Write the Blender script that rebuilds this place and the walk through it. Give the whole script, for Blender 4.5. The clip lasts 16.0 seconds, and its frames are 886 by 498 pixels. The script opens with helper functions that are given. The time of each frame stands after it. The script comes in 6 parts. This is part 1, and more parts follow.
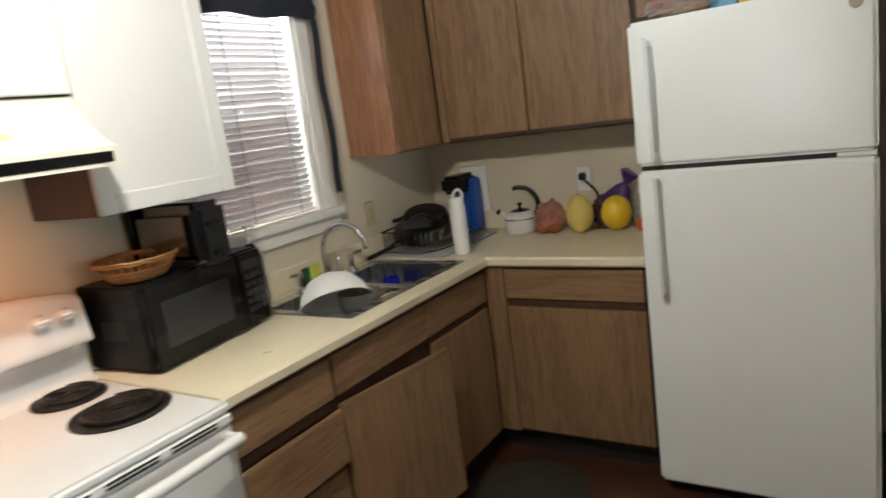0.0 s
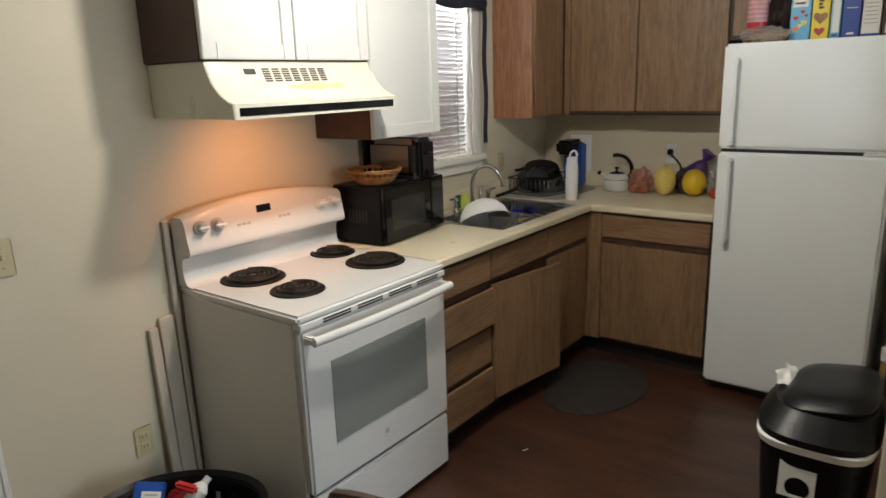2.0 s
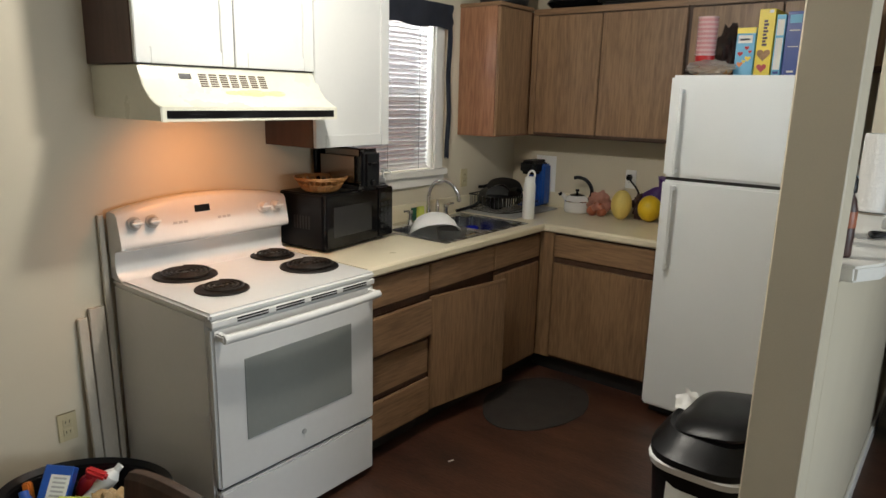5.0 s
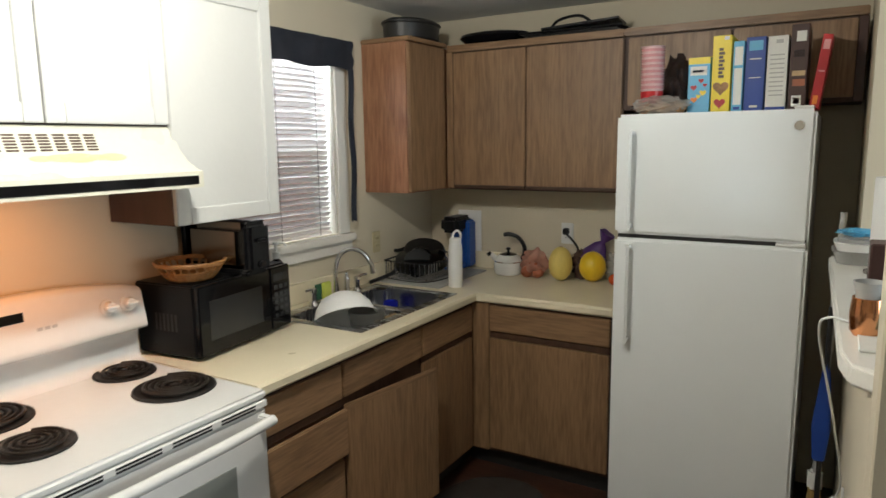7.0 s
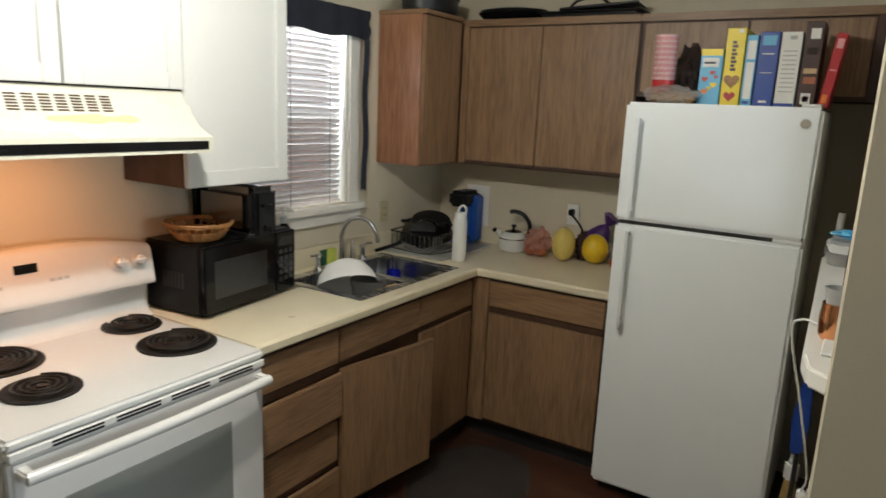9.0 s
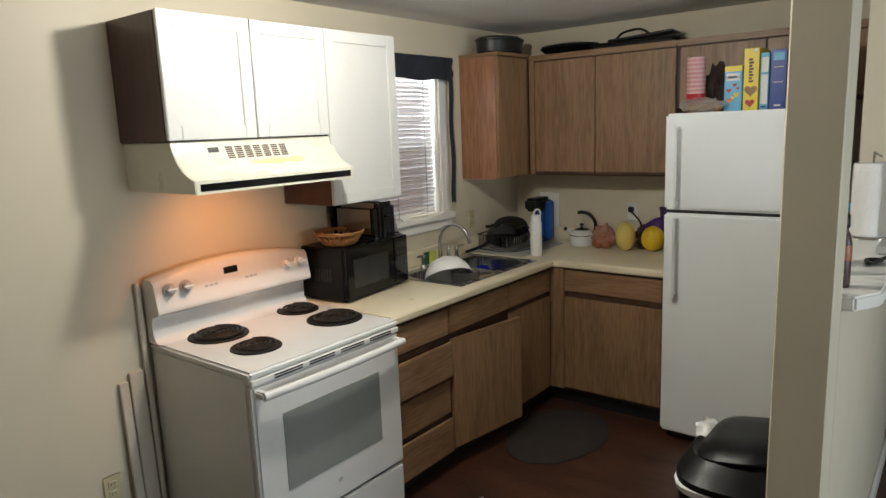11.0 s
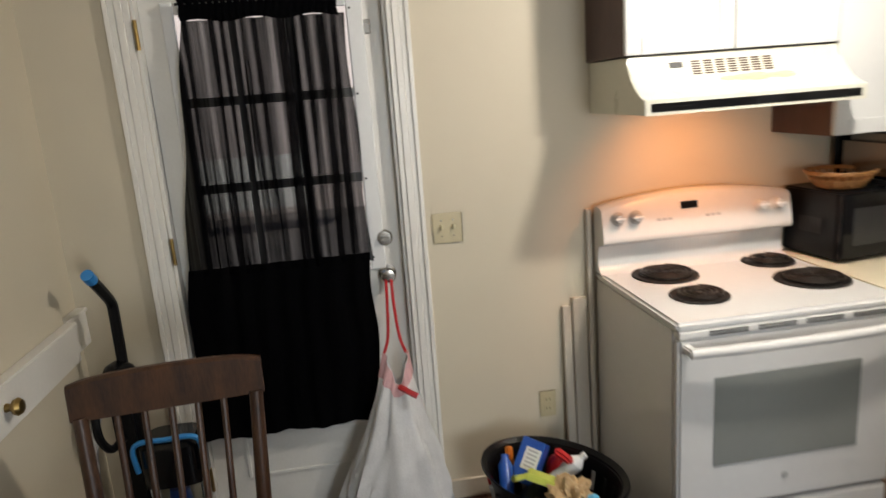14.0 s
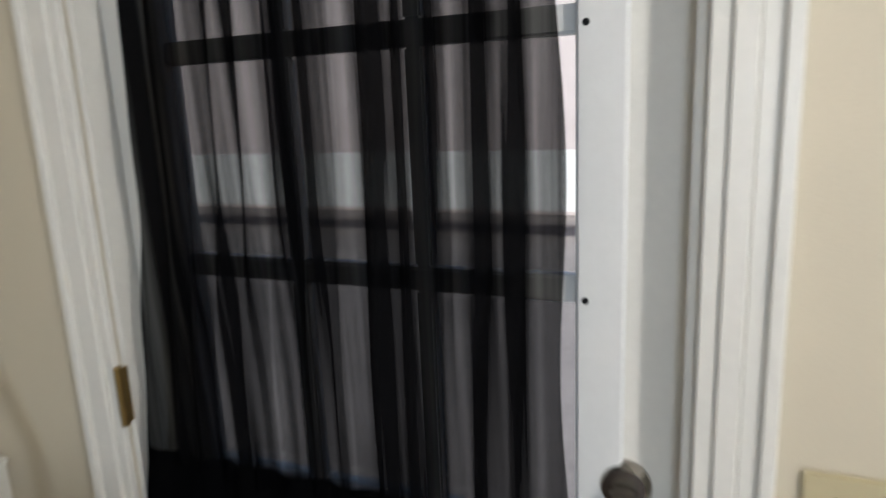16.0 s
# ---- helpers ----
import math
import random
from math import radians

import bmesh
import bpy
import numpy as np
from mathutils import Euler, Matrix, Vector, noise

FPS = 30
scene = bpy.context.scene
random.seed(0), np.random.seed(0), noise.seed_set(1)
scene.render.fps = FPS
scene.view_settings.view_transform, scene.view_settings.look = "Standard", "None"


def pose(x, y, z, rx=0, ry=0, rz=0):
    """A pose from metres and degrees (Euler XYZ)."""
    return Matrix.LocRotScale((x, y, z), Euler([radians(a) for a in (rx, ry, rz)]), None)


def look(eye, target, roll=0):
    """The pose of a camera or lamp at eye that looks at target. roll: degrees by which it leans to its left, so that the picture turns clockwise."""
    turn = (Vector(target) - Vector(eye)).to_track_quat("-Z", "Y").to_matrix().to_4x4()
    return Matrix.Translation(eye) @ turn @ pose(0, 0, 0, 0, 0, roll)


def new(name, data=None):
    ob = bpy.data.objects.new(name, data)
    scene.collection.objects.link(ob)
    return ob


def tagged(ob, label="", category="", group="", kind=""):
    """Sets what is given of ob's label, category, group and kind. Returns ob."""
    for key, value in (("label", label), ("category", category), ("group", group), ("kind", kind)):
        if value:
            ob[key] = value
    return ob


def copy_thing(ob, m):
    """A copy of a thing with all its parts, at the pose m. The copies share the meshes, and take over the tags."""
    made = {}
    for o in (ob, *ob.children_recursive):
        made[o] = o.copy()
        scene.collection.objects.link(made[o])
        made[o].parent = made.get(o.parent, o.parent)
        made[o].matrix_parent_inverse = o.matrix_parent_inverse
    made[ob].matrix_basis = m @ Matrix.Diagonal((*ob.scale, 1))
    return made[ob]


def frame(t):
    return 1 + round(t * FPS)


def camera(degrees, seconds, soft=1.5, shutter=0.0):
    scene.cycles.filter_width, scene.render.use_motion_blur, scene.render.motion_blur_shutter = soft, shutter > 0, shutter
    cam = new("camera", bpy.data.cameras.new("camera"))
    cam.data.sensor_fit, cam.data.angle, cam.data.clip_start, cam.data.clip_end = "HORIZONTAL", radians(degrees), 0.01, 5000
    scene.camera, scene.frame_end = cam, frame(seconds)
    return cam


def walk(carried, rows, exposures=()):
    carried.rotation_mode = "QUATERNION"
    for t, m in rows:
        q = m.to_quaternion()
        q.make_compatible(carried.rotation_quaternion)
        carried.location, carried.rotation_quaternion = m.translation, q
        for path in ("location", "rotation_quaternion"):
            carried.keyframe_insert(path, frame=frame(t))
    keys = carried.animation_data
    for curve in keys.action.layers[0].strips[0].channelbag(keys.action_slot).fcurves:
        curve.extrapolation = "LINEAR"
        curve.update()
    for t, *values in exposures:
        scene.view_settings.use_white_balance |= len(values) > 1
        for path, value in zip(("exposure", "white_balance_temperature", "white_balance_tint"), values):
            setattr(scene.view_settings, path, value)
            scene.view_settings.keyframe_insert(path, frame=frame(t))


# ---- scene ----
cam = camera(67.2, 16.0, 1.5, 0.4)
PATH = [
    (0, (2.019, -0.229, 1.531), (0.942, 1.41, 1.141), -7.9),
    (0.5, (1.97, -0.543, 1.582), (0.753, 0.98, 1.135), -9.3),
    (1, (2.068, -0.824, 1.602), (0.701, 0.559, 1.133), -5.8),
    (1.5, (2.183, -1.068, 1.633), (0.835, 0.338, 1.177), -2.1),
    (2, (2.255, -1.279, 1.614), (1.067, 0.255, 1.129), -1.9),
    (2.5, (2.298, -1.303, 1.632), (1.16, 0.287, 1.216), 0.5),
    (3, (2.383, -1.304, 1.648), (1.227, 0.287, 1.285), 1.1),
    (3.5, (2.457, -1.307, 1.665), (1.272, 0.255, 1.27), -0.8),
    (4, (2.584, -1.258, 1.638), (1.371, 0.281, 1.238), 0.6),
    (4.2, (2.597, -1.247, 1.632), (1.393, 0.291, 1.202), 1.9),
    (6.3, (2.317, -0.786, 1.614), (1.084, 0.725, 1.169), 0.3),
    (6.5, (2.269, -0.727, 1.613), (1.097, 0.833, 1.173), 0.0),
    (7, (2.129, -0.62, 1.644), (1.119, 1.077, 1.328), -0.8),
    (7.5, (2.068, -0.566, 1.654), (1.165, 1.178, 1.275), -0.4),
    (8, (2.054, -0.548, 1.66), (1.213, 1.215, 1.23), -0.5),
    (8.5, (2.081, -0.567, 1.676), (1.248, 1.196, 1.229), 0.2),
    (9, (2.207, -0.636, 1.686), (1.166, 1.022, 1.273), 2.5),
    (9.5, (2.308, -0.801, 1.717), (1.15, 0.78, 1.318), 0.6),
    (9.7, (2.352, -0.893, 1.724), (1.166, 0.669, 1.329), -0.4),
    (11.8, (2.643, -1.335, 1.696), (1.417, 0.207, 1.348), -2.4),
    (12, (2.663, -1.335, 1.689), (1.433, 0.197, 1.315), -2.3),
    (12.5, (2.779, -1.276, 1.671), (1.288, -0.002, 1.278), -3.3),
    (13, (2.875, -1.248, 1.656), (1.14, -0.417, 1.108), -2.3),
    (13.3, (2.843, -1.19, 1.639), (1.035, -0.559, 1.061), -4.0),
    (13.5, (2.774, -1.123, 1.626), (0.905, -0.625, 1.116), -5.1),
    (14, (2.446, -0.93, 1.636), (0.517, -0.666, 1.182), -4.3),
    (14.5, (2.046, -0.644, 1.599), (0.103, -0.829, 1.164), -2.1),
    (15, (1.587, -0.571, 1.561), (-0.297, -1.094, 1.139), -0.4),
    (15.5, (1.111, -0.567, 1.565), (-0.658, -1.407, 1.155), -1.6),
    (16, (0.708, -0.719, 1.58), (-1.091, -1.481, 1.152), -2.5),
]
walk(cam, [(t, look(eye, target, roll)) for t, eye, target, roll in PATH],
     [(0, 0.34, 6500, 7), (1, -0.1, 6500, 8), (1.6, 0.0, 6500, 7), (2.5, 0.13, 6500, 7), (4, 0.12, 6500, 7), (6.5, 0.2, 6450, 5), (8, 0.22, 6400, 4), (9.5, 0.08, 6450, 5), (12.3, 0.03, 6500, 8), (13, 0.0, 6600, 10), (13.3, 0.26, 6620, 10), (13.6, 0.36, 6650, 10), (14.2, 0.44, 6700, 10), (15, 0.47, 6650, 10), (16, 0.62, 6150, 9)])

# ---- world and lights ----
world = bpy.data.worlds.new("world")
scene.world = world
world.use_nodes = True
sky = world.node_tree.nodes.new("ShaderNodeTexSky")
sky.sky_type, sky.sun_disc, sky.sun_elevation, sky.sun_rotation = "NISHITA", False, radians(48), radians(118)
world.node_tree.links.new(sky.outputs[0], world.node_tree.nodes["Background"].inputs[0])
world.node_tree.nodes["Background"].inputs[1].default_value = 0.15


def lamp(name, kind, energy, m, size, colour, size_y=None):
    d = bpy.data.lights.new(name, kind)
    d.energy, d.color = energy, colour
    if kind == "AREA":
        d.shape, d.size, d.size_y = "RECTANGLE", size, size_y or size
    elif kind in ("POINT", "SPOT"):
        d.shadow_soft_size = size
        if kind == "SPOT":
            d.spot_size, d.spot_blend = radians(116), 1.0
    elif kind == "SUN":
        d.angle = size
    ob = new(name, d)
    ob.matrix_basis = m
    return ob


lamp("sun", "SUN", 4.0, look((0, 0, 9), (-4.6, 2.4, 3.2)), radians(14), (1, 0.95, 0.88))
lamp("kitchen_bulb", "POINT", 70, pose(1.1, 0.42, 2.28), 0.05, (1, 0.94, 0.86))
lamp("hood_bulb", "SPOT", 9.5, look((0.4, 0.29, 1.558), (0.07, 0.36, 1.16)), 0.025, (1, 0.36, 0.1))
lamp("kitchen_window_light", "AREA", 33, look((-0.055, 1.56, 2.042), (-0.044, 1.56, 1.98)), 0.66, (0.86, 0.93, 1), 0.035)
lamp("living_window_light", "AREA", 40, look((4.95, 0.4, 1.3), (0, 0.4, 1.0)), 1.1, (0.82, 0.91, 1))


# ---- materials ----
def link(nt, a, b):
    nt.links.new(a, b)


def mat(name, colour, rough=0.5, metal=0.0, vary=0.12, scale=6.0, fine=60.0, bump=0.05, stretch=(1, 1, 1), colour2=None, spec=0.5, rvary=0.1, rand=0.0):
    """Surface with variation at two scales: clouds and grain, in colour, gloss and relief."""
    m = bpy.data.materials.new(name)
    m.use_nodes = True
    nt = m.node_tree
    b = nt.nodes["Principled BSDF"]
    b.inputs["Metallic"].default_value = metal
    b.inputs["Specular IOR Level"].default_value = spec
    tc = nt.nodes.new("ShaderNodeTexCoord")
    mp = nt.nodes.new("ShaderNodeMapping")
    mp.inputs["Scale"].default_value = stretch
    link(nt, tc.outputs["Object"], mp.inputs["Vector"])
    n1, n2 = nt.nodes.new("ShaderNodeTexNoise"), nt.nodes.new("ShaderNodeTexNoise")
    n1.inputs["Scale"].default_value, n1.inputs["Detail"].default_value = scale, 5
    n2.inputs["Scale"].default_value, n2.inputs["Detail"].default_value = fine, 4
    for n in (n1, n2):
        link(nt, mp.outputs[0], n.inputs["Vector"])
    add = nt.nodes.new("ShaderNodeMath")
    add.operation = "ADD"
    link(nt, n1.outputs["Fac"], add.inputs[0])
    half = nt.nodes.new("ShaderNodeMath")
    half.operation, half.inputs[1].default_value = "MULTIPLY", 0.6
    link(nt, n2.outputs["Fac"], half.inputs[0])
    link(nt, half.outputs[0], add.inputs[1])
    ramp = nt.nodes.new("ShaderNodeMapRange")
    ramp.inputs["From Min"].default_value, ramp.inputs["From Max"].default_value = 0.5, 1.1
    link(nt, add.outputs[0], ramp.inputs["Value"])
    mix = nt.nodes.new("ShaderNodeMix")
    mix.data_type = "RGBA"
    c2 = colour2 or tuple(c * (1 - 2 * vary) for c in colour)
    mix.inputs[6].default_value = (*c2, 1)
    mix.inputs[7].default_value = (*colour, 1)
    link(nt, ramp.outputs[0], mix.inputs[0])
    out = mix.outputs[2]
    if rand:
        oi = nt.nodes.new("ShaderNodeObjectInfo")
        mr = nt.nodes.new("ShaderNodeMapRange")
        mr.inputs["To Min"].default_value, mr.inputs["To Max"].default_value = 1 - rand, 1 + rand
        link(nt, oi.outputs["Random"], mr.inputs["Value"])
        hs = nt.nodes.new("ShaderNodeHueSaturation")
        link(nt, mr.outputs[0], hs.inputs["Value"])
        link(nt, out, hs.inputs["Color"])
        out = hs.outputs[0]
    link(nt, out, b.inputs["Base Color"])
    rr = nt.nodes.new("ShaderNodeMapRange")
    rr.inputs["To Min"].default_value, rr.inputs["To Max"].default_value = min(1, rough + rvary), max(0.02, rough - rvary)
    link(nt, n1.outputs["Fac"], rr.inputs["Value"])
    link(nt, rr.outputs[0], b.inputs["Roughness"])
    if bump:
        bp = nt.nodes.new("ShaderNodeBump")
        bp.inputs["Strength"].default_value, bp.inputs["Distance"].default_value = bump, 0.01
        link(nt, n2.outputs["Fac"], bp.inputs["Height"])
        link(nt, bp.outputs[0], b.inputs["Normal"])
    return m


def shader(m):
    return m.node_tree.nodes["Principled BSDF"]


def sheer(name, colour, through_part, rough=0.8, translucent=0.3):
    """Thin cloth or film: part of the light goes straight through, part is scattered."""
    m = mat(name, colour, rough, 0, 0.15, 9, 180, 0.1)
    nt = m.node_tree
    tr, tl = nt.nodes.new("ShaderNodeBsdfTransparent"), nt.nodes.new("ShaderNodeBsdfTranslucent")
    tl.inputs[0].default_value = (*[min(1, c * 2.5) for c in colour], 1)
    m1, m2 = nt.nodes.new("ShaderNodeMixShader"), nt.nodes.new("ShaderNodeMixShader")
    m1.inputs[0].default_value, m2.inputs[0].default_value = translucent, through_part
    link(nt, shader(m).outputs[0], m1.inputs[1])
    link(nt, tl.outputs[0], m1.inputs[2])
    link(nt, m1.outputs[0], m2.inputs[1])
    link(nt, tr.outputs[0], m2.inputs[2])
    link(nt, m2.outputs[0], nt.nodes["Material Output"].inputs[0])
    return m


def glassy(name, colour, rough=0.02):
    m = mat(name, colour, rough, 0, 0.02, 5, 50, 0, rvary=0.01)
    shader(m).inputs["Transmission Weight"].default_value = 1
    return m


def oak(name, light, dark, along, rough=0.45):
    """Plain-sawn oak: arched bands drawn out along the board, with fine open pores."""
    m = mat(name, light, rough, 0, 0.1, 3, 60, 0.0)
    nt = m.node_tree
    mp = nt.nodes["Mapping"]
    mp.inputs["Scale"].default_value = (6, 6, 0.55) if along == "z" else (0.55, 0.55, 6)
    oi = nt.nodes.new("ShaderNodeObjectInfo")
    sh = nt.nodes.new("ShaderNodeVectorMath")
    sh.operation = "MULTIPLY_ADD"
    cb = nt.nodes.new("ShaderNodeCombineXYZ")
    for k in range(3):
        link(nt, oi.outputs["Random"], cb.inputs[k])
    sh.inputs[1].default_value = (7.3, 5.1, 3.7)
    link(nt, cb.outputs[0], sh.inputs[0])
    link(nt, mp.outputs[0], sh.inputs[2])
    cloud, pore, band = nt.nodes.new("ShaderNodeTexNoise"), nt.nodes.new("ShaderNodeTexNoise"), nt.nodes.new("ShaderNodeMath")
    cloud.inputs["Scale"].default_value, cloud.inputs["Detail"].default_value, cloud.inputs["Distortion"].default_value = 0.75, 2, 0.6
    pore.inputs["Scale"].default_value, pore.inputs["Detail"].default_value = 16, 5
    link(nt, sh.outputs[0], cloud.inputs["Vector"])
    link(nt, sh.outputs[0], pore.inputs["Vector"])
    band.operation, band.inputs[1].default_value = "MULTIPLY", 42.0
    link(nt, cloud.outputs["Fac"], band.inputs[0])
    wave = nt.nodes.new("ShaderNodeMath")
    wave.operation = "SINE"
    link(nt, band.outputs[0], wave.inputs[0])
    soft = nt.nodes.new("ShaderNodeMath")
    soft.operation, soft.inputs[1].default_value, soft.inputs[2].default_value = "MULTIPLY_ADD", 0.08, 0.0
    link(nt, wave.outputs[0], soft.inputs[0])
    both = nt.nodes.new("ShaderNodeMath")
    both.operation = "ADD"
    link(nt, soft.outputs[0], both.inputs[0])
    link(nt, pore.outputs["Fac"], both.inputs[1])
    ramp = nt.nodes.new("ShaderNodeMapRange")
    ramp.inputs["From Min"].default_value, ramp.inputs["From Max"].default_value = 0.22, 0.66
    link(nt, both.outputs[0], ramp.inputs["Value"])
    mix = nt.nodes.new("ShaderNodeMix")
    mix.data_type = "RGBA"
    mix.inputs[6].default_value, mix.inputs[7].default_value = (*dark, 1), (*light, 1)
    link(nt, ramp.outputs[0], mix.inputs[0])
    link(nt, mix.outputs[2], shader(m).inputs["Base Color"])
    bp = nt.nodes.new("ShaderNodeBump")
    bp.inputs["Strength"].default_value, bp.inputs["Distance"].default_value = 0.12, 0.004
    link(nt, pore.outputs["Fac"], bp.inputs["Height"])
    link(nt, bp.outputs[0], shader(m).inputs["Normal"])
    return m


M_WALL = mat("wall_paint", (0.62, 0.556, 0.43), 0.55, 0, 0.04, 2.2, 260, 0.05)
M_CEIL = mat("ceiling_paint", (0.74, 0.73, 0.70), 0.8, 0, 0.03, 3, 140, 0.35)
M_TRIM = mat("trim_paint", (0.78, 0.76, 0.71), 0.32, 0, 0.04, 5, 90, 0.04)
M_BASE = mat("baseboard_paint", (0.62, 0.55, 0.44), 0.45, 0, 0.08, 6, 90, 0.05)
M_FLOOR = mat("dark_floor", (0.09, 0.036, 0.02), 0.38, 0, 0.2, 3.2, 45, 0.12, (0.6, 2.2, 1), (0.014, 0.0065, 0.005), rvary=0.16)
M_PATCH = mat("worn_patch", (0.025, 0.019, 0.0155), 0.8, 0, 0.15, 9, 120, 0.2)
M_OAK = oak("oak_veneer", (0.275, 0.162, 0.084), (0.15, 0.083, 0.041), "z")
M_OAKH = oak("oak_veneer_level", (0.275, 0.162, 0.084), (0.15, 0.083, 0.041), "y")
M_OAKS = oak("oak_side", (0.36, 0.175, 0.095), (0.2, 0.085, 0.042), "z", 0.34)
M_REVEAL = mat("oak_reveal", (0.075, 0.034, 0.018), 0.55, 0, 0.2, 6, 60, 0.1, (6, 6, 0.6))
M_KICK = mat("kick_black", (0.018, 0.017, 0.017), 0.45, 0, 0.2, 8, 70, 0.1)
M_TOP = mat("laminate_cream", (0.74, 0.665, 0.49), 0.32, 0, 0.05, 4, 220, 0.03)
M_ENAMEL = mat("white_enamel", (0.67, 0.665, 0.65), 0.22, 0, 0.025, 4, 40, 0.015, rvary=0.06)
M_FRIDGE = mat("fridge_white", (0.82, 0.845, 0.85), 0.38, 0, 0.02, 3, 420, 0.1, rvary=0.05)
M_CABW = mat("cabinet_white", (0.63, 0.635, 0.62), 0.35, 0, 0.02, 4, 60, 0.03)
M_CABD = mat("cabinet_dark_stain", (0.075, 0.026, 0.018), 0.35, 0, 0.2, 6, 60, 0.06, (5, 5, 0.6), (0.04, 0.014, 0.01))
M_HOOD = mat("hood_almond", (0.69, 0.675, 0.57), 0.3, 0, 0.05, 5, 60, 0.02)
M_STAIN = mat("grease_yellow", (0.72, 0.66, 0.33), 0.35, 0, 0.1, 20, 70, 0.02)
M_BLACK = mat("black_plastic", (0.007, 0.007, 0.008), 0.36, 0, 0.2, 6, 120, 0.05, spec=0.22)
M_BLACKG = mat("black_gloss", (0.006, 0.006, 0.007), 0.1, 0, 0.1, 6, 60, 0.01, rvary=0.04, spec=0.3)
M_COIL = mat("burner_coil", (0.05, 0.04, 0.034), 0.42, 0.6, 0.3, 14, 90, 0.2)
M_PAN = mat("drip_pan", (0.016, 0.013, 0.012), 0.6, 0.2, 0.3, 14, 90, 0.1)
M_OVENG = mat("oven_glass", (0.24, 0.25, 0.235), 0.12, 0, 0.03, 3, 40, 0, rvary=0.03)
M_MWG = mat("microwave_grey", (0.024, 0.025, 0.027), 0.22, 0, 0.1, 4, 300, 0.02, rvary=0.05)
M_CHROME = mat("chrome", (0.72, 0.72, 0.73), 0.1, 1, 0.03, 8, 60, 0.01, rvary=0.05)
M_STEEL = mat("brushed_steel", (0.62, 0.63, 0.65), 0.26, 1, 0.06, 6, 90, 0.05, (1, 12, 1))
M_TOAST = mat("polished_toaster_steel", (0.27, 0.26, 0.25), 0.2, 1, 0.05, 6, 90, 0.02, (1, 12, 1), rvary=0.05)
M_HEM = mat("pink_bag_hem", (0.72, 0.42, 0.42), 0.5, 0, 0.12, 12, 90, 0.1)
M_GREY = mat("grey_plastic", (0.42, 0.42, 0.41), 0.45, 0, 0.05, 6, 80, 0.03)
M_ALMOND = mat("almond_plastic", (0.52, 0.45, 0.28), 0.35, 0, 0.05, 8, 80, 0.02)
M_WHITEP = mat("white_plastic", (0.8, 0.8, 0.79), 0.35, 0, 0.03, 8, 80, 0.02)
M_NAVY = mat("navy_cloth", (0.018, 0.022, 0.035), 0.9, 0, 0.2, 9, 200, 0.3)
M_SLAT = sheer("blind_slat", (0.84, 0.73, 0.69), 0.0, 0.6, 0.55)
M_CURT = sheer("black_sheer_curtain", (0.003, 0.003, 0.0035), 0.3, 0.95, 0.2)
M_CURTD = sheer("black_curtain_lower", (0.003, 0.003, 0.0035), 0.0, 0.95, 0.1)
for m in (M_CURT, M_CURTD):
    shader(m).inputs["Specular IOR Level"].default_value = 0.0
# the weave lets more light through in upright streaks
nt = M_CURT.node_tree
weave, streak, spread = nt.nodes.new("ShaderNodeTexNoise"), nt.nodes.new("ShaderNodeMapping"), nt.nodes.new("ShaderNodeMapRange")
streak.inputs["Scale"].default_value = (0.1, 36, 0.6)
weave.inputs["Scale"].default_value, weave.inputs["Detail"].default_value = 1.0, 3
spread.inputs["From Min"].default_value, spread.inputs["From Max"].default_value = 0.44, 0.8
spread.inputs["To Min"].default_value, spread.inputs["To Max"].default_value = 0.006, 0.3
link(nt, nt.nodes["Texture Coordinate"].outputs["Object"], streak.inputs["Vector"])
link(nt, streak.outputs[0], weave.inputs["Vector"])
link(nt, weave.outputs["Fac"], spread.inputs["Value"])
link(nt, spread.outputs[0], nt.nodes["Mix Shader.001"].inputs[0])
M_WOODD = mat("walnut_wood", (0.085, 0.037, 0.017), 0.42, 0, 0.2, 6, 55, 0.06, (4, 4, 0.7), (0.022, 0.01, 0.006), rand=0.08)
M_TABLE = mat("table_wood", (0.17, 0.075, 0.034), 0.26, 0, 0.2, 3.5, 40, 0.05, (7, 0.7, 1), (0.085, 0.035, 0.016))
M_BAG = sheer("white_film", (0.84, 0.83, 0.82), 0.02, 0.35, 0.14)
M_RED = mat("red_plastic", (0.52, 0.02, 0.025), 0.3, 0, 0.08, 8, 80, 0.02)
M_PINKR = mat("rim_pink", (0.72, 0.35, 0.36), 0.35, 0, 0.08, 8, 80, 0.02)
M_PALER = mat("rim_pale", (0.78, 0.56, 0.56), 0.35, 0, 0.08, 8, 80, 0.02)
M_BLUE = mat("bright_blue", (0.015, 0.09, 0.42), 0.35, 0, 0.1, 8, 80, 0.03)
M_SKYB = mat("sky_blue_plastic", (0.03, 0.25, 0.62), 0.35, 0, 0.08, 8, 80, 0.02)
M_COBALT = mat("cobalt_glass", (0.01, 0.015, 0.35), 0.08, 0, 0.1, 8, 80, 0)
M_YELLOW = mat("yellow_card", (0.78, 0.6, 0.03), 0.4, 0, 0.05, 8, 80, 0.02)
M_CARDBL = mat("card_blue", (0.02, 0.06, 0.3), 0.35, 0, 0.06, 8, 80, 0.02)
M_CARDLB = mat("card_light_blue", (0.12, 0.42, 0.66), 0.4, 0, 0.06, 8, 80, 0.02)
M_CARDW = mat("card_white", (0.74, 0.74, 0.70), 0.45, 0, 0.04, 8, 80, 0.02)
M_CARDB = mat("card_brown", (0.06, 0.025, 0.02), 0.4, 0, 0.15, 8, 80, 0.02)
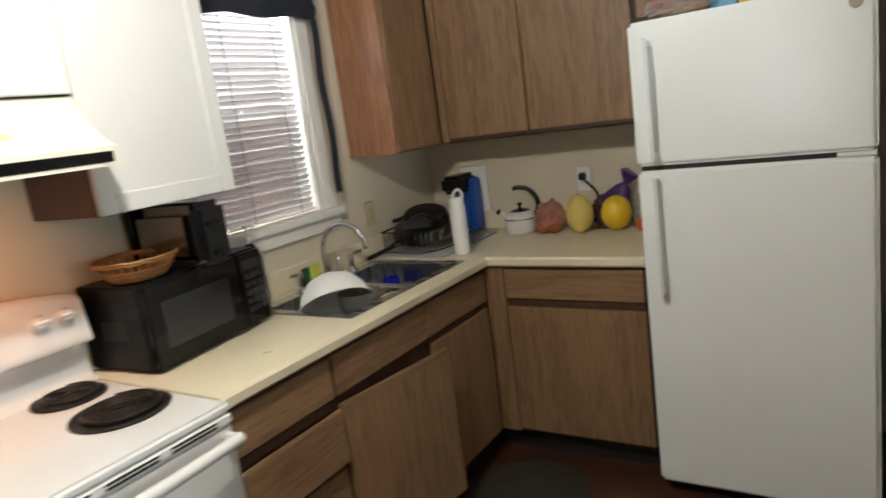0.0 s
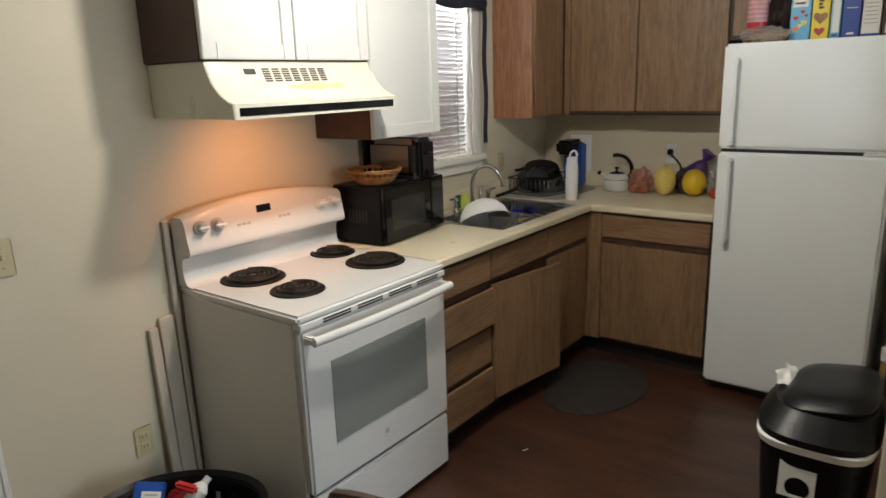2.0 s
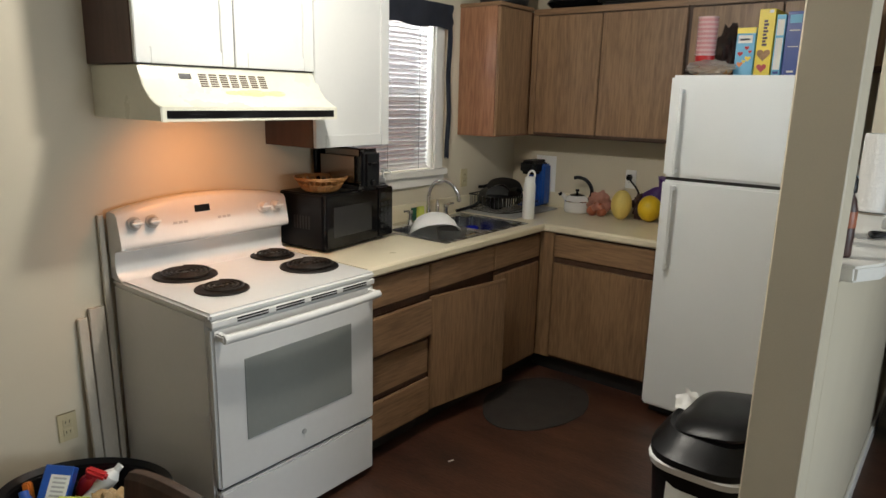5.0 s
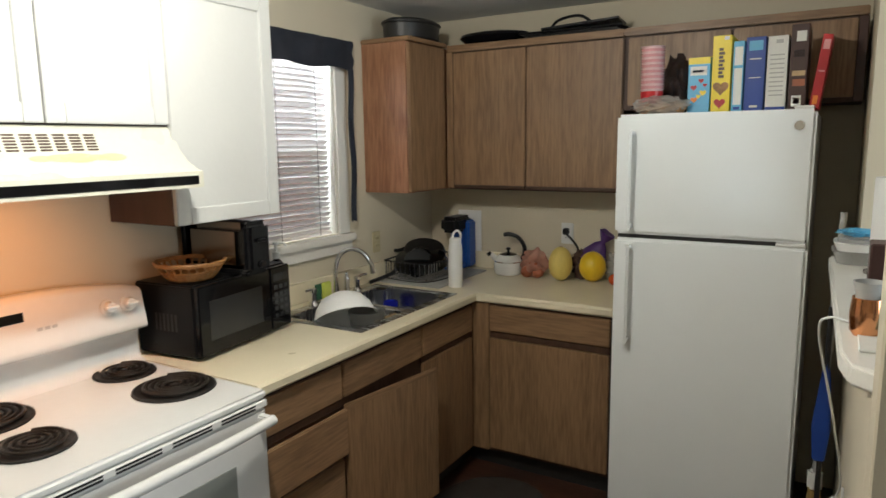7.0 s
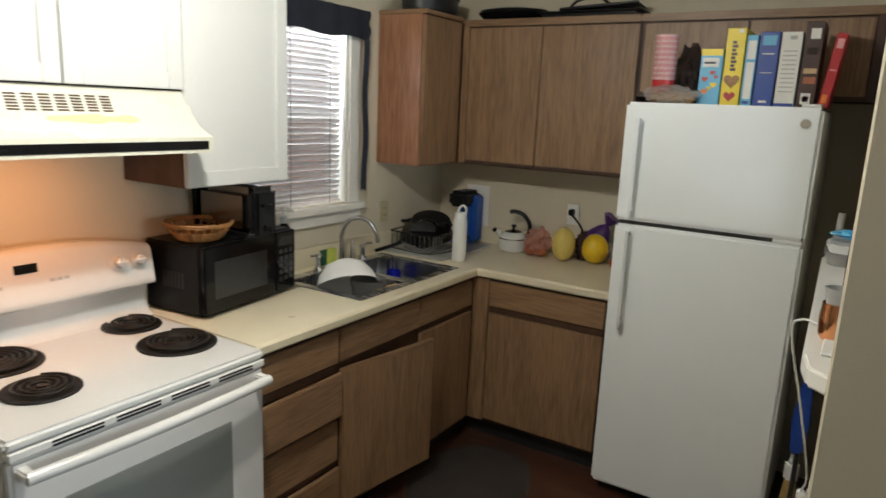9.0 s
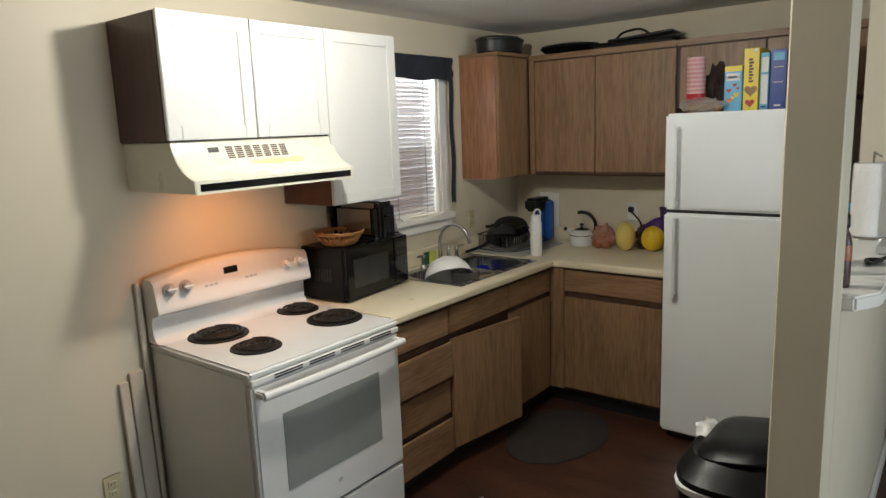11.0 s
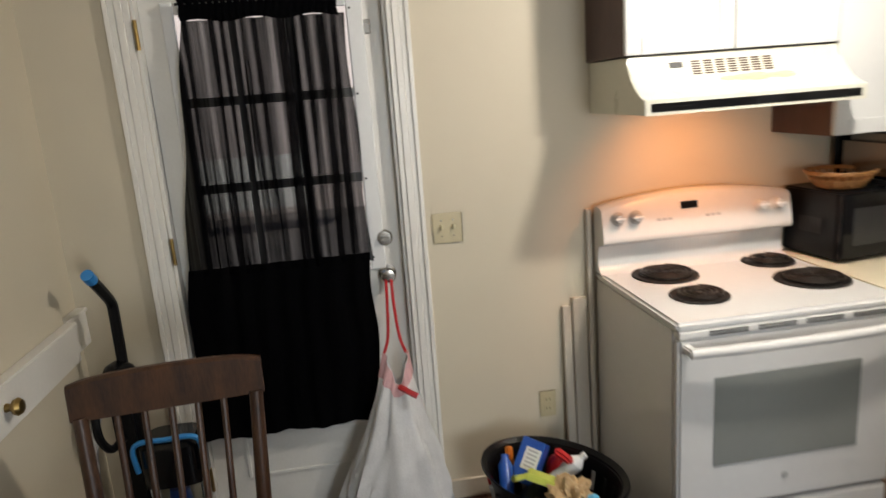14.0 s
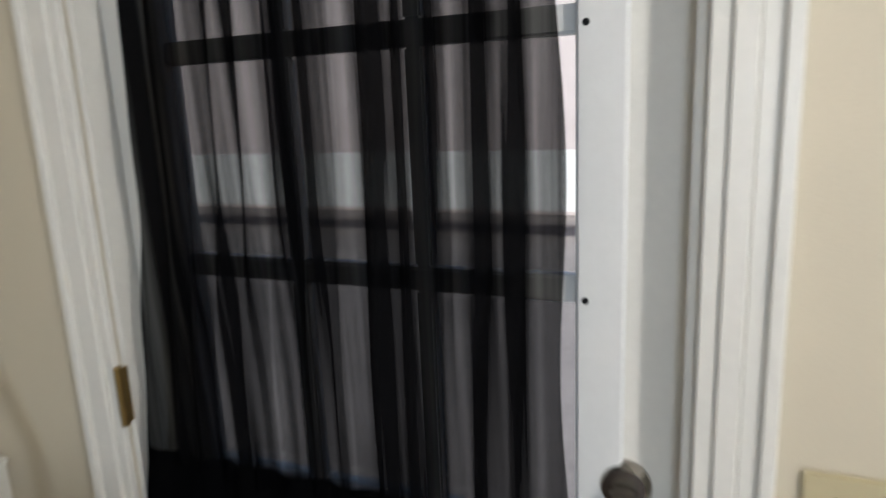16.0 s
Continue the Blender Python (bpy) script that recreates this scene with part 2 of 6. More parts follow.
M_CARDR = mat("card_red", (0.42, 0.015, 0.02), 0.4, 0, 0.08, 8, 80, 0.02)
M_MELON = mat("melon_pale", (0.72, 0.56, 0.15), 0.45, 0, 0.12, 9, 60, 0.15, (1, 1, 0.3))
M_MELON2 = mat("melon_yellow", (0.80, 0.53, 0.02), 0.4, 0, 0.12, 9, 60, 0.15, (1, 1, 0.4))
M_ONION = mat("onion_skin", (0.42, 0.13, 0.06), 0.4, 0, 0.2, 12, 70, 0.1)
M_NET = sheer("pink_net", (0.68, 0.3, 0.24), 0.45, 0.6, 0.3)
M_PURPLE = sheer("purple_film", (0.1, 0.04, 0.22), 0.1, 0.3, 0.3)
M_FILM = sheer("clear_film", (0.6, 0.58, 0.55), 0.6, 0.15, 0.3)
M_SMOKE = sheer("dark_film", (0.07, 0.05, 0.05), 0.3, 0.2, 0.2)
M_BREAD = mat("bread_crust", (0.42, 0.24, 0.11), 0.7, 0, 0.25, 14, 90, 0.3)
M_TOMATO = mat("tomato", (0.6, 0.08, 0.02), 0.25, 0, 0.1, 9, 60, 0.02)
M_GREEN = mat("green_scourer", (0.02, 0.1, 0.055), 0.85, 0, 0.1, 9, 80, 0.05)
M_LIME = mat("sponge_lime", (0.6, 0.66, 0.12), 0.8, 0, 0.1, 20, 160, 0.4)
M_WICKER = mat("wicker", (0.4, 0.19, 0.06), 0.5, 0, 0.25, 20, 120, 0.3, rand=0.2)
M_WOODL = mat("light_wood", (0.55, 0.38, 0.2), 0.5, 0, 0.15, 8, 80, 0.1, (1, 5, 1))
M_COPPER = mat("copper", (0.75, 0.34, 0.16), 0.2, 1, 0.08, 8, 40, 0.1)
M_PAPER = mat("paper_towel", (0.8, 0.8, 0.79), 0.85, 0, 0.02, 8, 130, 0.3)
M_MASK = mat("mask_blue", (0.35, 0.62, 0.75), 0.8, 0, 0.06, 8, 130, 0.2)
M_STRAW = mat("straw", (0.5, 0.33, 0.11), 0.7, 0, 0.25, 12, 120, 0.3, (12, 12, 1))
M_BRASS = mat("aged_brass", (0.42, 0.28, 0.1), 0.35, 1, 0.15, 9, 70, 0.05)
M_NICKEL = mat("satin_nickel", (0.42, 0.39, 0.35), 0.25, 1, 0.06, 8, 60, 0.02)
M_GLASS = glassy("window_glass", (0.95, 0.97, 0.97))
M_CLEAR = glassy("clear_plastic", (0.85, 0.93, 0.95), 0.08)
M_BOARD = mat("painted_board", (0.56, 0.50, 0.41), 0.5, 0, 0.1, 6, 70, 0.08, (5, 5, 0.6))
M_OUT = mat("outdoor_brick", (0.24, 0.135, 0.105), 0.9, 0, 0.2, 4, 30, 0.2)
M_SIDING = mat("pale_brown_siding", (0.55, 0.47, 0.44), 0.8, 0, 0.05, 3, 30, 0.1)
M_GROUND = mat("outdoor_ground", (0.22, 0.195, 0.18), 0.9, 0, 0.2, 1, 20, 0.2)
M_GLOW = bpy.data.materials.new("bulb_glow")
M_GLOW.use_nodes = True
shader(M_GLOW).inputs["Emission Color"].default_value = (1, 0.9, 0.75, 1)
shader(M_GLOW).inputs["Emission Strength"].default_value = 8


# ---- shapes ----
def bx(bm, x0, x1, y0, y1, z0, z1, bev=0.0, seg=2, m=None):
    c = Matrix.LocRotScale(((x0 + x1) / 2, (y0 + y1) / 2, (z0 + z1) / 2), None, (abs(x1 - x0), abs(y1 - y0), abs(z1 - z0)))
    vs = bmesh.ops.create_cube(bm, size=1, matrix=(m @ c) if m else c)["verts"]
    if bev:
        es = list({e for v in vs for e in v.link_edges})
        bmesh.ops.bevel(bm, geom=es, offset=bev, segments=seg, affect="EDGES", clamp_overlap=True)
    return bm


def box(x0, x1, y0, y1, z0, z1, bev=0.003, seg=2, m=None):
    return bx(bmesh.new(), x0, x1, y0, y1, z0, z1, bev, seg, m)


def rod(bm, p, q, r, r2=None, n=12):
    p, q = Vector(p), Vector(q)
    d = q - p
    m = Matrix.Translation((p + q) / 2) @ d.to_track_quat("Z", "Y").to_matrix().to_4x4()
    bmesh.ops.create_cone(bm, cap_ends=True, segments=n, radius1=r, radius2=r if r2 is None else r2, depth=d.length, matrix=m)
    return bm


def lathe(bm, prof, n=24, at=(0, 0, 0), m=None, sx=1.0, sy=1.0):
    """A turned shape from (radius, height) pairs."""
    rings = []
    for r, z in prof:
        ring = []
        for i in range(n):
            a = 2 * math.pi * i / n
            v = Vector((r * math.cos(a) * sx + at[0], r * math.sin(a) * sy + at[1], z + at[2]))
            ring.append(bm.verts.new(m @ v if m else v))
        rings.append(ring)
    for a, b in zip(rings, rings[1:]):
        for i in range(n):
            bm.faces.new((a[i], a[(i + 1) % n], b[(i + 1) % n], b[i]))
    if prof[0][0] > 1e-5:
        bm.faces.new(rings[0][::-1])
    if prof[-1][0] > 1e-5:
        bm.faces.new(rings[-1])
    bmesh.ops.remove_doubles(bm, verts=[v for ring in (rings[0], rings[-1]) for v in ring], dist=1e-6)
    return bm


def tube(bm, pts, r, n=10, steps=6):
    """A round bar through points, smoothed."""
    pts = [Vector(p) for p in pts]
    path = []
    for i in range(len(pts) - 1):
        a, b, c, d = pts[max(i - 1, 0)], pts[i], pts[i + 1], pts[min(i + 2, len(pts) - 1)]
        for k in range(steps):
            t = k / steps
            path.append(0.5 * (2 * b + (c - a) * t + (2 * a - 5 * b + 4 * c - d) * t * t + (3 * b - a - 3 * c + d) * t ** 3))
    path.append(pts[-1])
    rings, up = [], Vector((0.123, 0.31, 1)).normalized()
    for i, p in enumerate(path):
        d = (path[min(i + 1, len(path) - 1)] - path[max(i - 1, 0)]).normalized()
        s = d.cross(up).normalized()
        up = s.cross(d).normalized()
        rings.append([bm.verts.new(p + r * (math.cos(2 * math.pi * k / n) * s + math.sin(2 * math.pi * k / n) * up)) for k in range(n)])
    for a, b in zip(rings, rings[1:]):
        for k in range(n):
            bm.faces.new((a[k], a[(k + 1) % n], b[(k + 1) % n], b[k]))
    bm.faces.new(rings[0][::-1])
    bm.faces.new(rings[-1])
    return bm


def prism(bm, poly, axis, a, b):
    """A flat outline drawn out along an axis. poly: pairs in the two other axes, in x, y, z order."""
    def put(u, v, w):
        return {"x": (w, u, v), "y": (u, w, v), "z": (u, v, w)}[axis]
    lo = [bm.verts.new(put(u, v, a)) for u, v in poly]
    hi = [bm.verts.new(put(u, v, b)) for u, v in poly]
    n = len(poly)
    fs = [bm.faces.new(lo), bm.faces.new(hi)] + [bm.faces.new((lo[i], lo[(i + 1) % n], hi[(i + 1) % n], hi[i])) for i in range(n)]
    bmesh.ops.recalc_face_normals(bm, faces=fs)
    return bm


def blob(bm, at, size, rough=0.12, seed=0, sub=3, freq=6.0):
    """A lumpy rounded body."""
    vs = bmesh.ops.create_icosphere(bm, subdivisions=sub, radius=1)["verts"]
    for v in vs:
        k = 1 + rough * noise.noise(v.co * freq * 0.3 + Vector((seed * 3.1, seed, 0))) * 2
        v.co = Vector((at[0] + v.co.x * size[0] * k, at[1] + v.co.y * size[1] * k, at[2] + v.co.z * size[2] * k))
    return bm


LOCAL = set()


def mesh(name, bm, material, smooth=35):
    bmesh.ops.recalc_face_normals(bm, faces=bm.faces[:])
    me = bpy.data.meshes.new(name)
    bm.to_mesh(me)
    bm.free()
    me.materials.append(material)
    me.polygons.foreach_set("use_smooth", [True] * len(me.polygons))
    me.set_sharp_from_angle(angle=radians(smooth))
    return me


def thing(name, m, label, category, group="", local=False, kind=""):
    """The Empty at a thing's base. local: its parts are given in its own axes, not the world's."""
    ob = tagged(new(name), label, category, group, kind)
    ob.empty_display_size = 0.05
    ob.matrix_basis = m
    if local:
        LOCAL.add(ob)
    return ob


def part(name, bm, material, parent, label="", smooth=35):
    root = parent
    while root.parent:
        root = root.parent
    if root not in LOCAL:
        bm.transform(root.matrix_basis.inverted())
    ob = new(name, mesh(name, bm, material, smooth))
    ob.parent = parent
    return tagged(ob, label)


def solo(name, bm, material, label="", category="", group="", kind="", at=None):
    """A thing of one mesh, its origin at the base."""
    if at is None:
        xs = [v.co for v in bm.verts]
        at = ((min(v.x for v in xs) + max(v.x for v in xs)) / 2, (min(v.y for v in xs) + max(v.y for v in xs)) / 2, min(v.z for v in xs))
    bm.transform(Matrix.Translation(at).inverted())
    ob = new(name, mesh(name, bm, material))
    ob.location = at
    return tagged(ob, label, category, group, kind)


# ---- the shell of the place ----
H = 2.33
WIN = (1.18, 1.94, 1.2, 2.06)
DOOR = (-1.575, -0.735, 2.05)


def structure(name, bm, material):
    return solo(name, bm, material, kind="structure", at=(0, 0, 0))


structure("floor", box(-0.14, 5.14, -2.06, 4.74, -0.1, 0, 0), M_FLOOR)
structure("ceiling", box(-0.14, 5.14, -2.06, 4.74, H, H + 0.12, 0), M_CEIL)
b = bmesh.new()
for y0, y1, z0, z1 in ((-1.93, DOOR[0], 0, H), (DOOR[0], DOOR[1], DOOR[2], H), (DOOR[1], WIN[0], 0, H), (WIN[0], WIN[1], 0, WIN[2]), (WIN[0], WIN[1], WIN[3], H), (WIN[1], 2.83, 0, H)):
    bx(b, -0.14, 0, y0, y1, z0, z1)
structure("wall_west", b, M_WALL)
b = box(-0.14, 0.185, -2.06, -1.93, 0, H, 0)
bx(b, 0.185, 5.14, -2.06, -1.9, 0, H)
structure("wall_south", b, M_WALL)
b = bmesh.new()
for y0, y1, z0, z1 in ((-1.9, -0.2, 0, H), (-0.2, 1.0, 0, 0.7), (-0.2, 1.0, 1.9, H), (1.0, 4.6, 0, H)):
    bx(b, 5.0, 5.14, y0, y1, z0, z1)
structure("wall_east", b, M_WALL)
structure("wall_north", box(-0.14, 2.2, 2.83, 2.95, 0, H, 0), M_WALL)
structure("wall_north_far", box(2.33, 5.14, 4.6, 4.74, 0, H, 0), M_WALL)
b = box(2.2, 2.33, 0.53, 0.66, 0, H, 0.004, 1)
structure("pillar", b, M_WALL)
b = box(2.2, 2.33, 0.66, 1.95, 0, 1.208, 0)
bx(b, 2.2, 2.33, 1.95, 4.6, 0, H)
structure("wall_partition", b, M_WALL)
b = bmesh.new()
prism(b, [(2.215, 0.665), (2.165, 0.71), (2.15, 0.79), (2.115, 1.948), (2.41, 1.948), (2.41, 0.76), (2.36, 0.665)], "z", 1.21, 1.25)
bmesh.ops.bevel(b, geom=b.edges[:], offset=0.006, segments=2, affect="EDGES")
solo("pass_through_ledge", b, M_TRIM, "white painted ledge along a half wall", "ledge", kind="structure")

b = bmesh.new()
for y0, y1 in ((-0.66, -0.14), (-1.93, -1.665)):
    bx(b, 0.001, 0.014, y0, y1, 0, 0.085, 0.003, 1)
structure("baseboard", b, M_BASE)
b = box(2.331, 2.345, 0.53, 3.3, 0, 0.085, 0.003, 1)
bx(b, 2.2, 2.345, 0.515, 0.529, 0, 0.085, 0.003, 1)
structure("baseboard_partition", b, M_TRIM)
b = box(0.186, 2.6, -1.899, -1.866, 0.855, 0.975, 0.003, 1)
bx(b, 0.186, 2.6, -1.899, -1.856, 0.975, 0.99, 0.004, 2)
bx(b, 0.002, 0.185, -1.929, -1.897, 0.855, 0.975, 0.003, 1)
bx(b, 0.002, 0.185, -1.929, -1.888, 0.975, 0.99, 0.004, 2)
structure("trim_chair_rail", b, M_TRIM)

# outdoors beyond the openings
b = bmesh.new()
bx(b, -60, 60, -60, 60, -0.35, -0.3)
structure("ground", b, M_GROUND)
b = bmesh.new()
bx(b, -9.2, -9, 2.5, 20, -0.3, 5.0)
structure("backdrop_brick_house", b, M_OUT)
b = bmesh.new()
bx(b, -10.2, -10, -20, 2.3, -0.3, 5.0)
structure("backdrop_brown_house", b, M_SIDING)

structure("backdrop_pale_wall", box(-8.2, -8, -11, -1.5, 0.1, 0.9, 0), M_TRIM)

# ---- entrance door, casing, curtain ----
D0, D1, DH = DOOR
b = bmesh.new()
for y0, y1, out in ((D1, D1 + 0.08, 1), (D0 - 0.08, D0, -1)):
    inner = y0 if out > 0 else y1
    for k, (d, th) in enumerate(((0.02, 0.014), (0.024, 0.019), (0.02, 0.016), (0.016, 0.023))):
        start = (0, 0.02, 0.044, 0.064)[k]
        a, c = inner + out * start, inner + out * (start + d)
        bx(b, 0.001, th, min(a, c), max(a, c), 0, DH + 0.088, 0.002, 1)
bx(b, 0.001, 0.019, D0, D1, DH, DH + 0.088, 0.003, 1)
structure("trim_door_casing", b, M_TRIM)
b = bmesh.new()
for y0, y1 in ((D0 + 0.001, D0 + 0.012), (D1 - 0.012, D1 - 0.001)):
    bx(b, -0.139, -0.001, y0, y1, 0, DH - 0.001)
    bx(b, -0.101, -0.0875, y0 - (0.012 if y0 > -1 else 0), y1 + (0 if y0 > -1 else 0.012), 0, DH - 0.02)
bx(b, -0.139, -0.001, D0 + 0.012, D1 - 0.012, DH - 0.012, DH - 0.001)
structure("trim_door_jamb", b, M_TRIM)

door = thing("door_1", pose(-0.05, D0 + 0.012, 0), "white entrance door with a glazed upper half, closed", "door", kind="structure")
Y0, Y1 = D0 + 0.014, D1 - 0.014
G0, G1, GZ0, GZ1 = -1.46, -0.868, 1.03, 1.97
b = bmesh.new()
for y0, y1, z0, z1 in ((Y0, G0, 0.012, DH - 0.015), (G1, Y1, 0.012, DH - 0.015), (G0, G1, 0.012, GZ0), (G0, G1, GZ1, DH - 0.015)):
    bx(b, -0.07, -0.03, y0, y1, z0, z1)
slab = part("slab", b, M_TRIM, door)
b = bmesh.new()
for y0, y1, z0, z1 in ((G0 - 0.03, G0 + 0.012, GZ0 - 0.03, GZ1 + 0.03), (G1 - 0.002, G1 + 0.055, GZ0 - 0.03, GZ1 + 0.03), (G0 + 0.012, G1 - 0.002, GZ0 - 0.03, GZ0 + 0.012), (G0 + 0.012, G1 - 0.002, GZ1 - 0.012, GZ1 + 0.03)):
    bx(b, -0.0295, -0.018, y0, y1, z0, z1, 0.004, 1)
part("glazing_frame", b, M_WHITEP, door)
for z in (1.357, 1.664):
    part("muntin", box(-0.062, -0.036, G0, G1, z - 0.016, z + 0.016), M_WHITEP, door)
for y in (-1.265, -1.07):
    for z0, z1 in ((GZ0, 1.341), (1.373, 1.648), (1.68, GZ1)):
        part("muntin", box(-0.0615, -0.0365, y - 0.012, y + 0.012, z0, z1), M_WHITEP, door)
pane = part("pane", box(-0.052, -0.048, G0, G1, GZ0, GZ1, 0), M_GLASS, door)
pane.visible_shadow = False
for z in (1.05, 1.35, 1.657, 1.95):
    part("screw", rod(bmesh.new(), (-0.018, G1 + 0.01, z), (-0.0165, G1 + 0.01, z), 0.004), M_BLACK, door)
b = box(-0.0295, -0.024, -1.42, -0.93, 0.2, 0.215, 0.002, 1)
bx(b, -0.0295, -0.024, -1.42, -0.93, 0.365, 0.38, 0.002, 1)
bx(b, -0.0295, -0.024, -1.435, -1.42, 0.2, 0.38, 0.002, 1)
bx(b, -0.0295, -0.024, -0.93, -0.915, 0.2, 0.38, 0.002, 1)
part("panel_moulding", b, M_TRIM, door)
knob_m = Matrix.Translation((-0.03, -0.811, 0.981)) @ pose(0, 0, 0, 0, 90, 0)
part("door_knob", lathe(bmesh.new(), [(0.033, 0), (0.033, 0.006), (0.014, 0.012), (0.012, 0.03), (0.024, 0.038), (0.029, 0.05), (0.024, 0.062), (0.0, 0.066)], 24, m=knob_m), M_NICKEL, door, "satin nickel round door knob")
bolt_m = Matrix.Translation((-0.03, -0.811, 1.119)) @ pose(0, 0, 0, 0, 90, 0)
bolt = part("deadbolt", lathe(bmesh.new(), [(0.032, 0), (0.032, 0.008), (0.026, 0.016), (0.0, 0.017)], 24, m=bolt_m), M_NICKEL, door)
part("thumb_turn", box(-0.014, 0.008, -0.826, -0.796, 1.112, 1.124, 0.004, 2), M_NICKEL, bolt)
for z in (0.25, 1.157, 1.895):
    b = box(0.018, 0.03, D0 + 0.0125, D0 + 0.0155, z - 0.045, z + 0.045, 0.001, 1)
    rod(b, (0.033, D0 + 0.013, z - 0.048), (0.033, D0 + 0.013, z + 0.048), 0.0065)
    part("hinge", b, M_BRASS, door, "aged brass hinge")
part("guard_latch", box(-0.029, -0.022, -0.83, -0.79, 1.86, 1.91, 0.003, 1), M_NICKEL, door)


door.location.x -= 0.016


def drape(y0, y1, z0, z1, folds, depth, x, seed, nz=28, ny=150, flare=0.0, taper=0.0):
    bm = bmesh.new()
    rows = []
    for j in range(nz + 1):
        v = j / nz
        row = []
        for i in range(ny + 1):
            u = i / ny
            w = u + 0.012 * math.sin(9 * v + seed) + 0.03 * noise.noise(Vector((u * 4, v * 2, seed)))
            d = depth * (0.55 + 0.45 * noise.noise(Vector((u * 6, v, seed + 5)))) * math.sin(2 * math.pi * folds * w + 1.3 * noise.noise(Vector((u * 5, 0, seed))))
            edge = flare * (1 - v)
            y = (y0 - edge) * (1 - u) + (y1 - taper * v) * u + 0.006 * math.sin(11 * v + seed)
            row.append(bm.verts.new((x + d + 0.006, y, z0 + (z1 - z0) * v + (0.006 * math.sin(17 * u) if j == 0 else 0))))
        rows.append(row)
    for a, c in zip(rows, rows[1:]):
        for i in range(ny):
            bm.faces.new((a[i], a[i + 1], c[i + 1], c[i]))
    return bm


curtain = thing("door_curtain", pose(0.0, -1.17, 0.41), "sheer black curtain hanging over a glazed door", "curtain")
part("upper_cloth", drape(-1.42, -0.866, 1.055, 1.93, 13, 0.012, 0.013, 2, flare=0.105, taper=0.014), M_CURT, curtain, smooth=180)
part("lower_cloth", drape(-1.525, -0.874, 0.41, 1.082, 8, 0.010, 0.013, 2, flare=0.055), M_CURTD, curtain, smooth=180)
part("rod_pocket", drape(-1.42, -0.9, 1.928, 2.0, 22, 0.006, 0.013, 7, 4), M_CURTD, curtain, smooth=180)
rodp = part("curtain_rod", rod(bmesh.new(), (0.012, -1.43, 1.985), (0.012, -0.87, 1.985), 0.005), M_KICK, curtain)
for y in (-1.425, -0.885):
    part("rod_bracket", box(-0.045, 0.014, y, y + 0.01, 1.978, 1.992, 0.001, 1), M_WHITEP, curtain)

# bag that hangs from the knob
bag = thing("kitchen_bag", pose(0.1, -0.86, 0.0), "full white bin bag hung from a door knob by red ties", "bag")
b = bmesh.new()
N, K = 44, 72
rows = []
for j in range(N + 1):
    v = j / N
    z = 0.005 + 0.61 * v
    wide = 0.062 + 0.215 * (1 - v) ** 1.2 * (1 - 0.32 * (1 - v) ** 6)
    deep = 0.03 + 0.09 * (1 - v) ** 0.9 * (1 - 0.3 * (1 - v) ** 6)
    cy = -0.815 - 0.06 * (1 - v)
    row = []
    for i in range(K):
        a = 2 * math.pi * i / K
        c, q = math.cos(a), math.sin(a)
        f = 1 + 0.2 * noise.noise(Vector((c * 2.2, q * 2.2, v * 1.3))) + 0.14 * noise.noise(Vector((c * 5, q * 5, v * 3.2 + 2)))
        # folds that run up and lean, creases between them
        f += 0.07 * math.sin(9 * a + 4 * v) - 0.13 * abs(noise.noise(Vector((c * 7 + v, q * 7, v * 2.2 + 7)))) ** 0.6 * (0.4 + v * (1 - v) * 2)
        ear = max(0.0, abs(q) - 0.25) * 0.125 * v ** 5 - 0.03 * v ** 6 * (1 - abs(q))
        row.append(b.verts.new((0.135 - 0.045 * v + deep * f * c, cy + wide * f * q * (1 - 0.3 * v ** 5), max(0.004, z + ear))))
    rows.append(row)
for r0, r1 in zip(rows, rows[1:]):
    for i in range(K):
        b.faces.new((r0[i], r0[(i + 1) % K], r1[(i + 1) % K], r1[i]))
b.faces.new(rows[0][::-1])
tops = [v.co.copy() for v in rows[-1]]
hems = [v.co.copy() for v in rows[-5]]
part("sack", b, M_BAG, bag, smooth=60)
# hem with the tie showing pink through the film
b = bmesh.new()
mid = sum(tops, Vector()) / K
out = lambda p: p + (p - mid).to_2d().to_3d().normalized() * 0.003
hem = [[b.verts.new(out(p)) for p in ring] for ring in (hems, tops)]
for i in range(K):
    b.faces.new((hem[0][i], hem[0][(i + 1) % K], hem[1][(i + 1) % K], hem[1][i]))
part("hem", b, M_HEM, bag, "pink hem with the tie inside", smooth=60)
ears = (tops[K // 4], tops[3 * K // 4])
for e, dy in zip(ears, (0.008, -0.012)):
    b = bmesh.new()
    tube(b, [(0.012, -0.811 + dy, 0.972), (0.03, -0.813 + dy * 1.2, 0.88), (e.x * 0.5 + 0.02, e.y * 0.5 - 0.407, 0.76), (e.x, e.y, e.z - 0.01)], 0.006, 6)
    part("drawstring", b, M_RED, bag, "red plastic drawstring")
b = bmesh.new()
tube(b, [(0.135, -0.815, 0.585), (0.16, -0.785, 0.572), (0.17, -0.755, 0.555)], 0.011, 6)
part("tie_flap", b, M_RED, bag, "red tie flap")


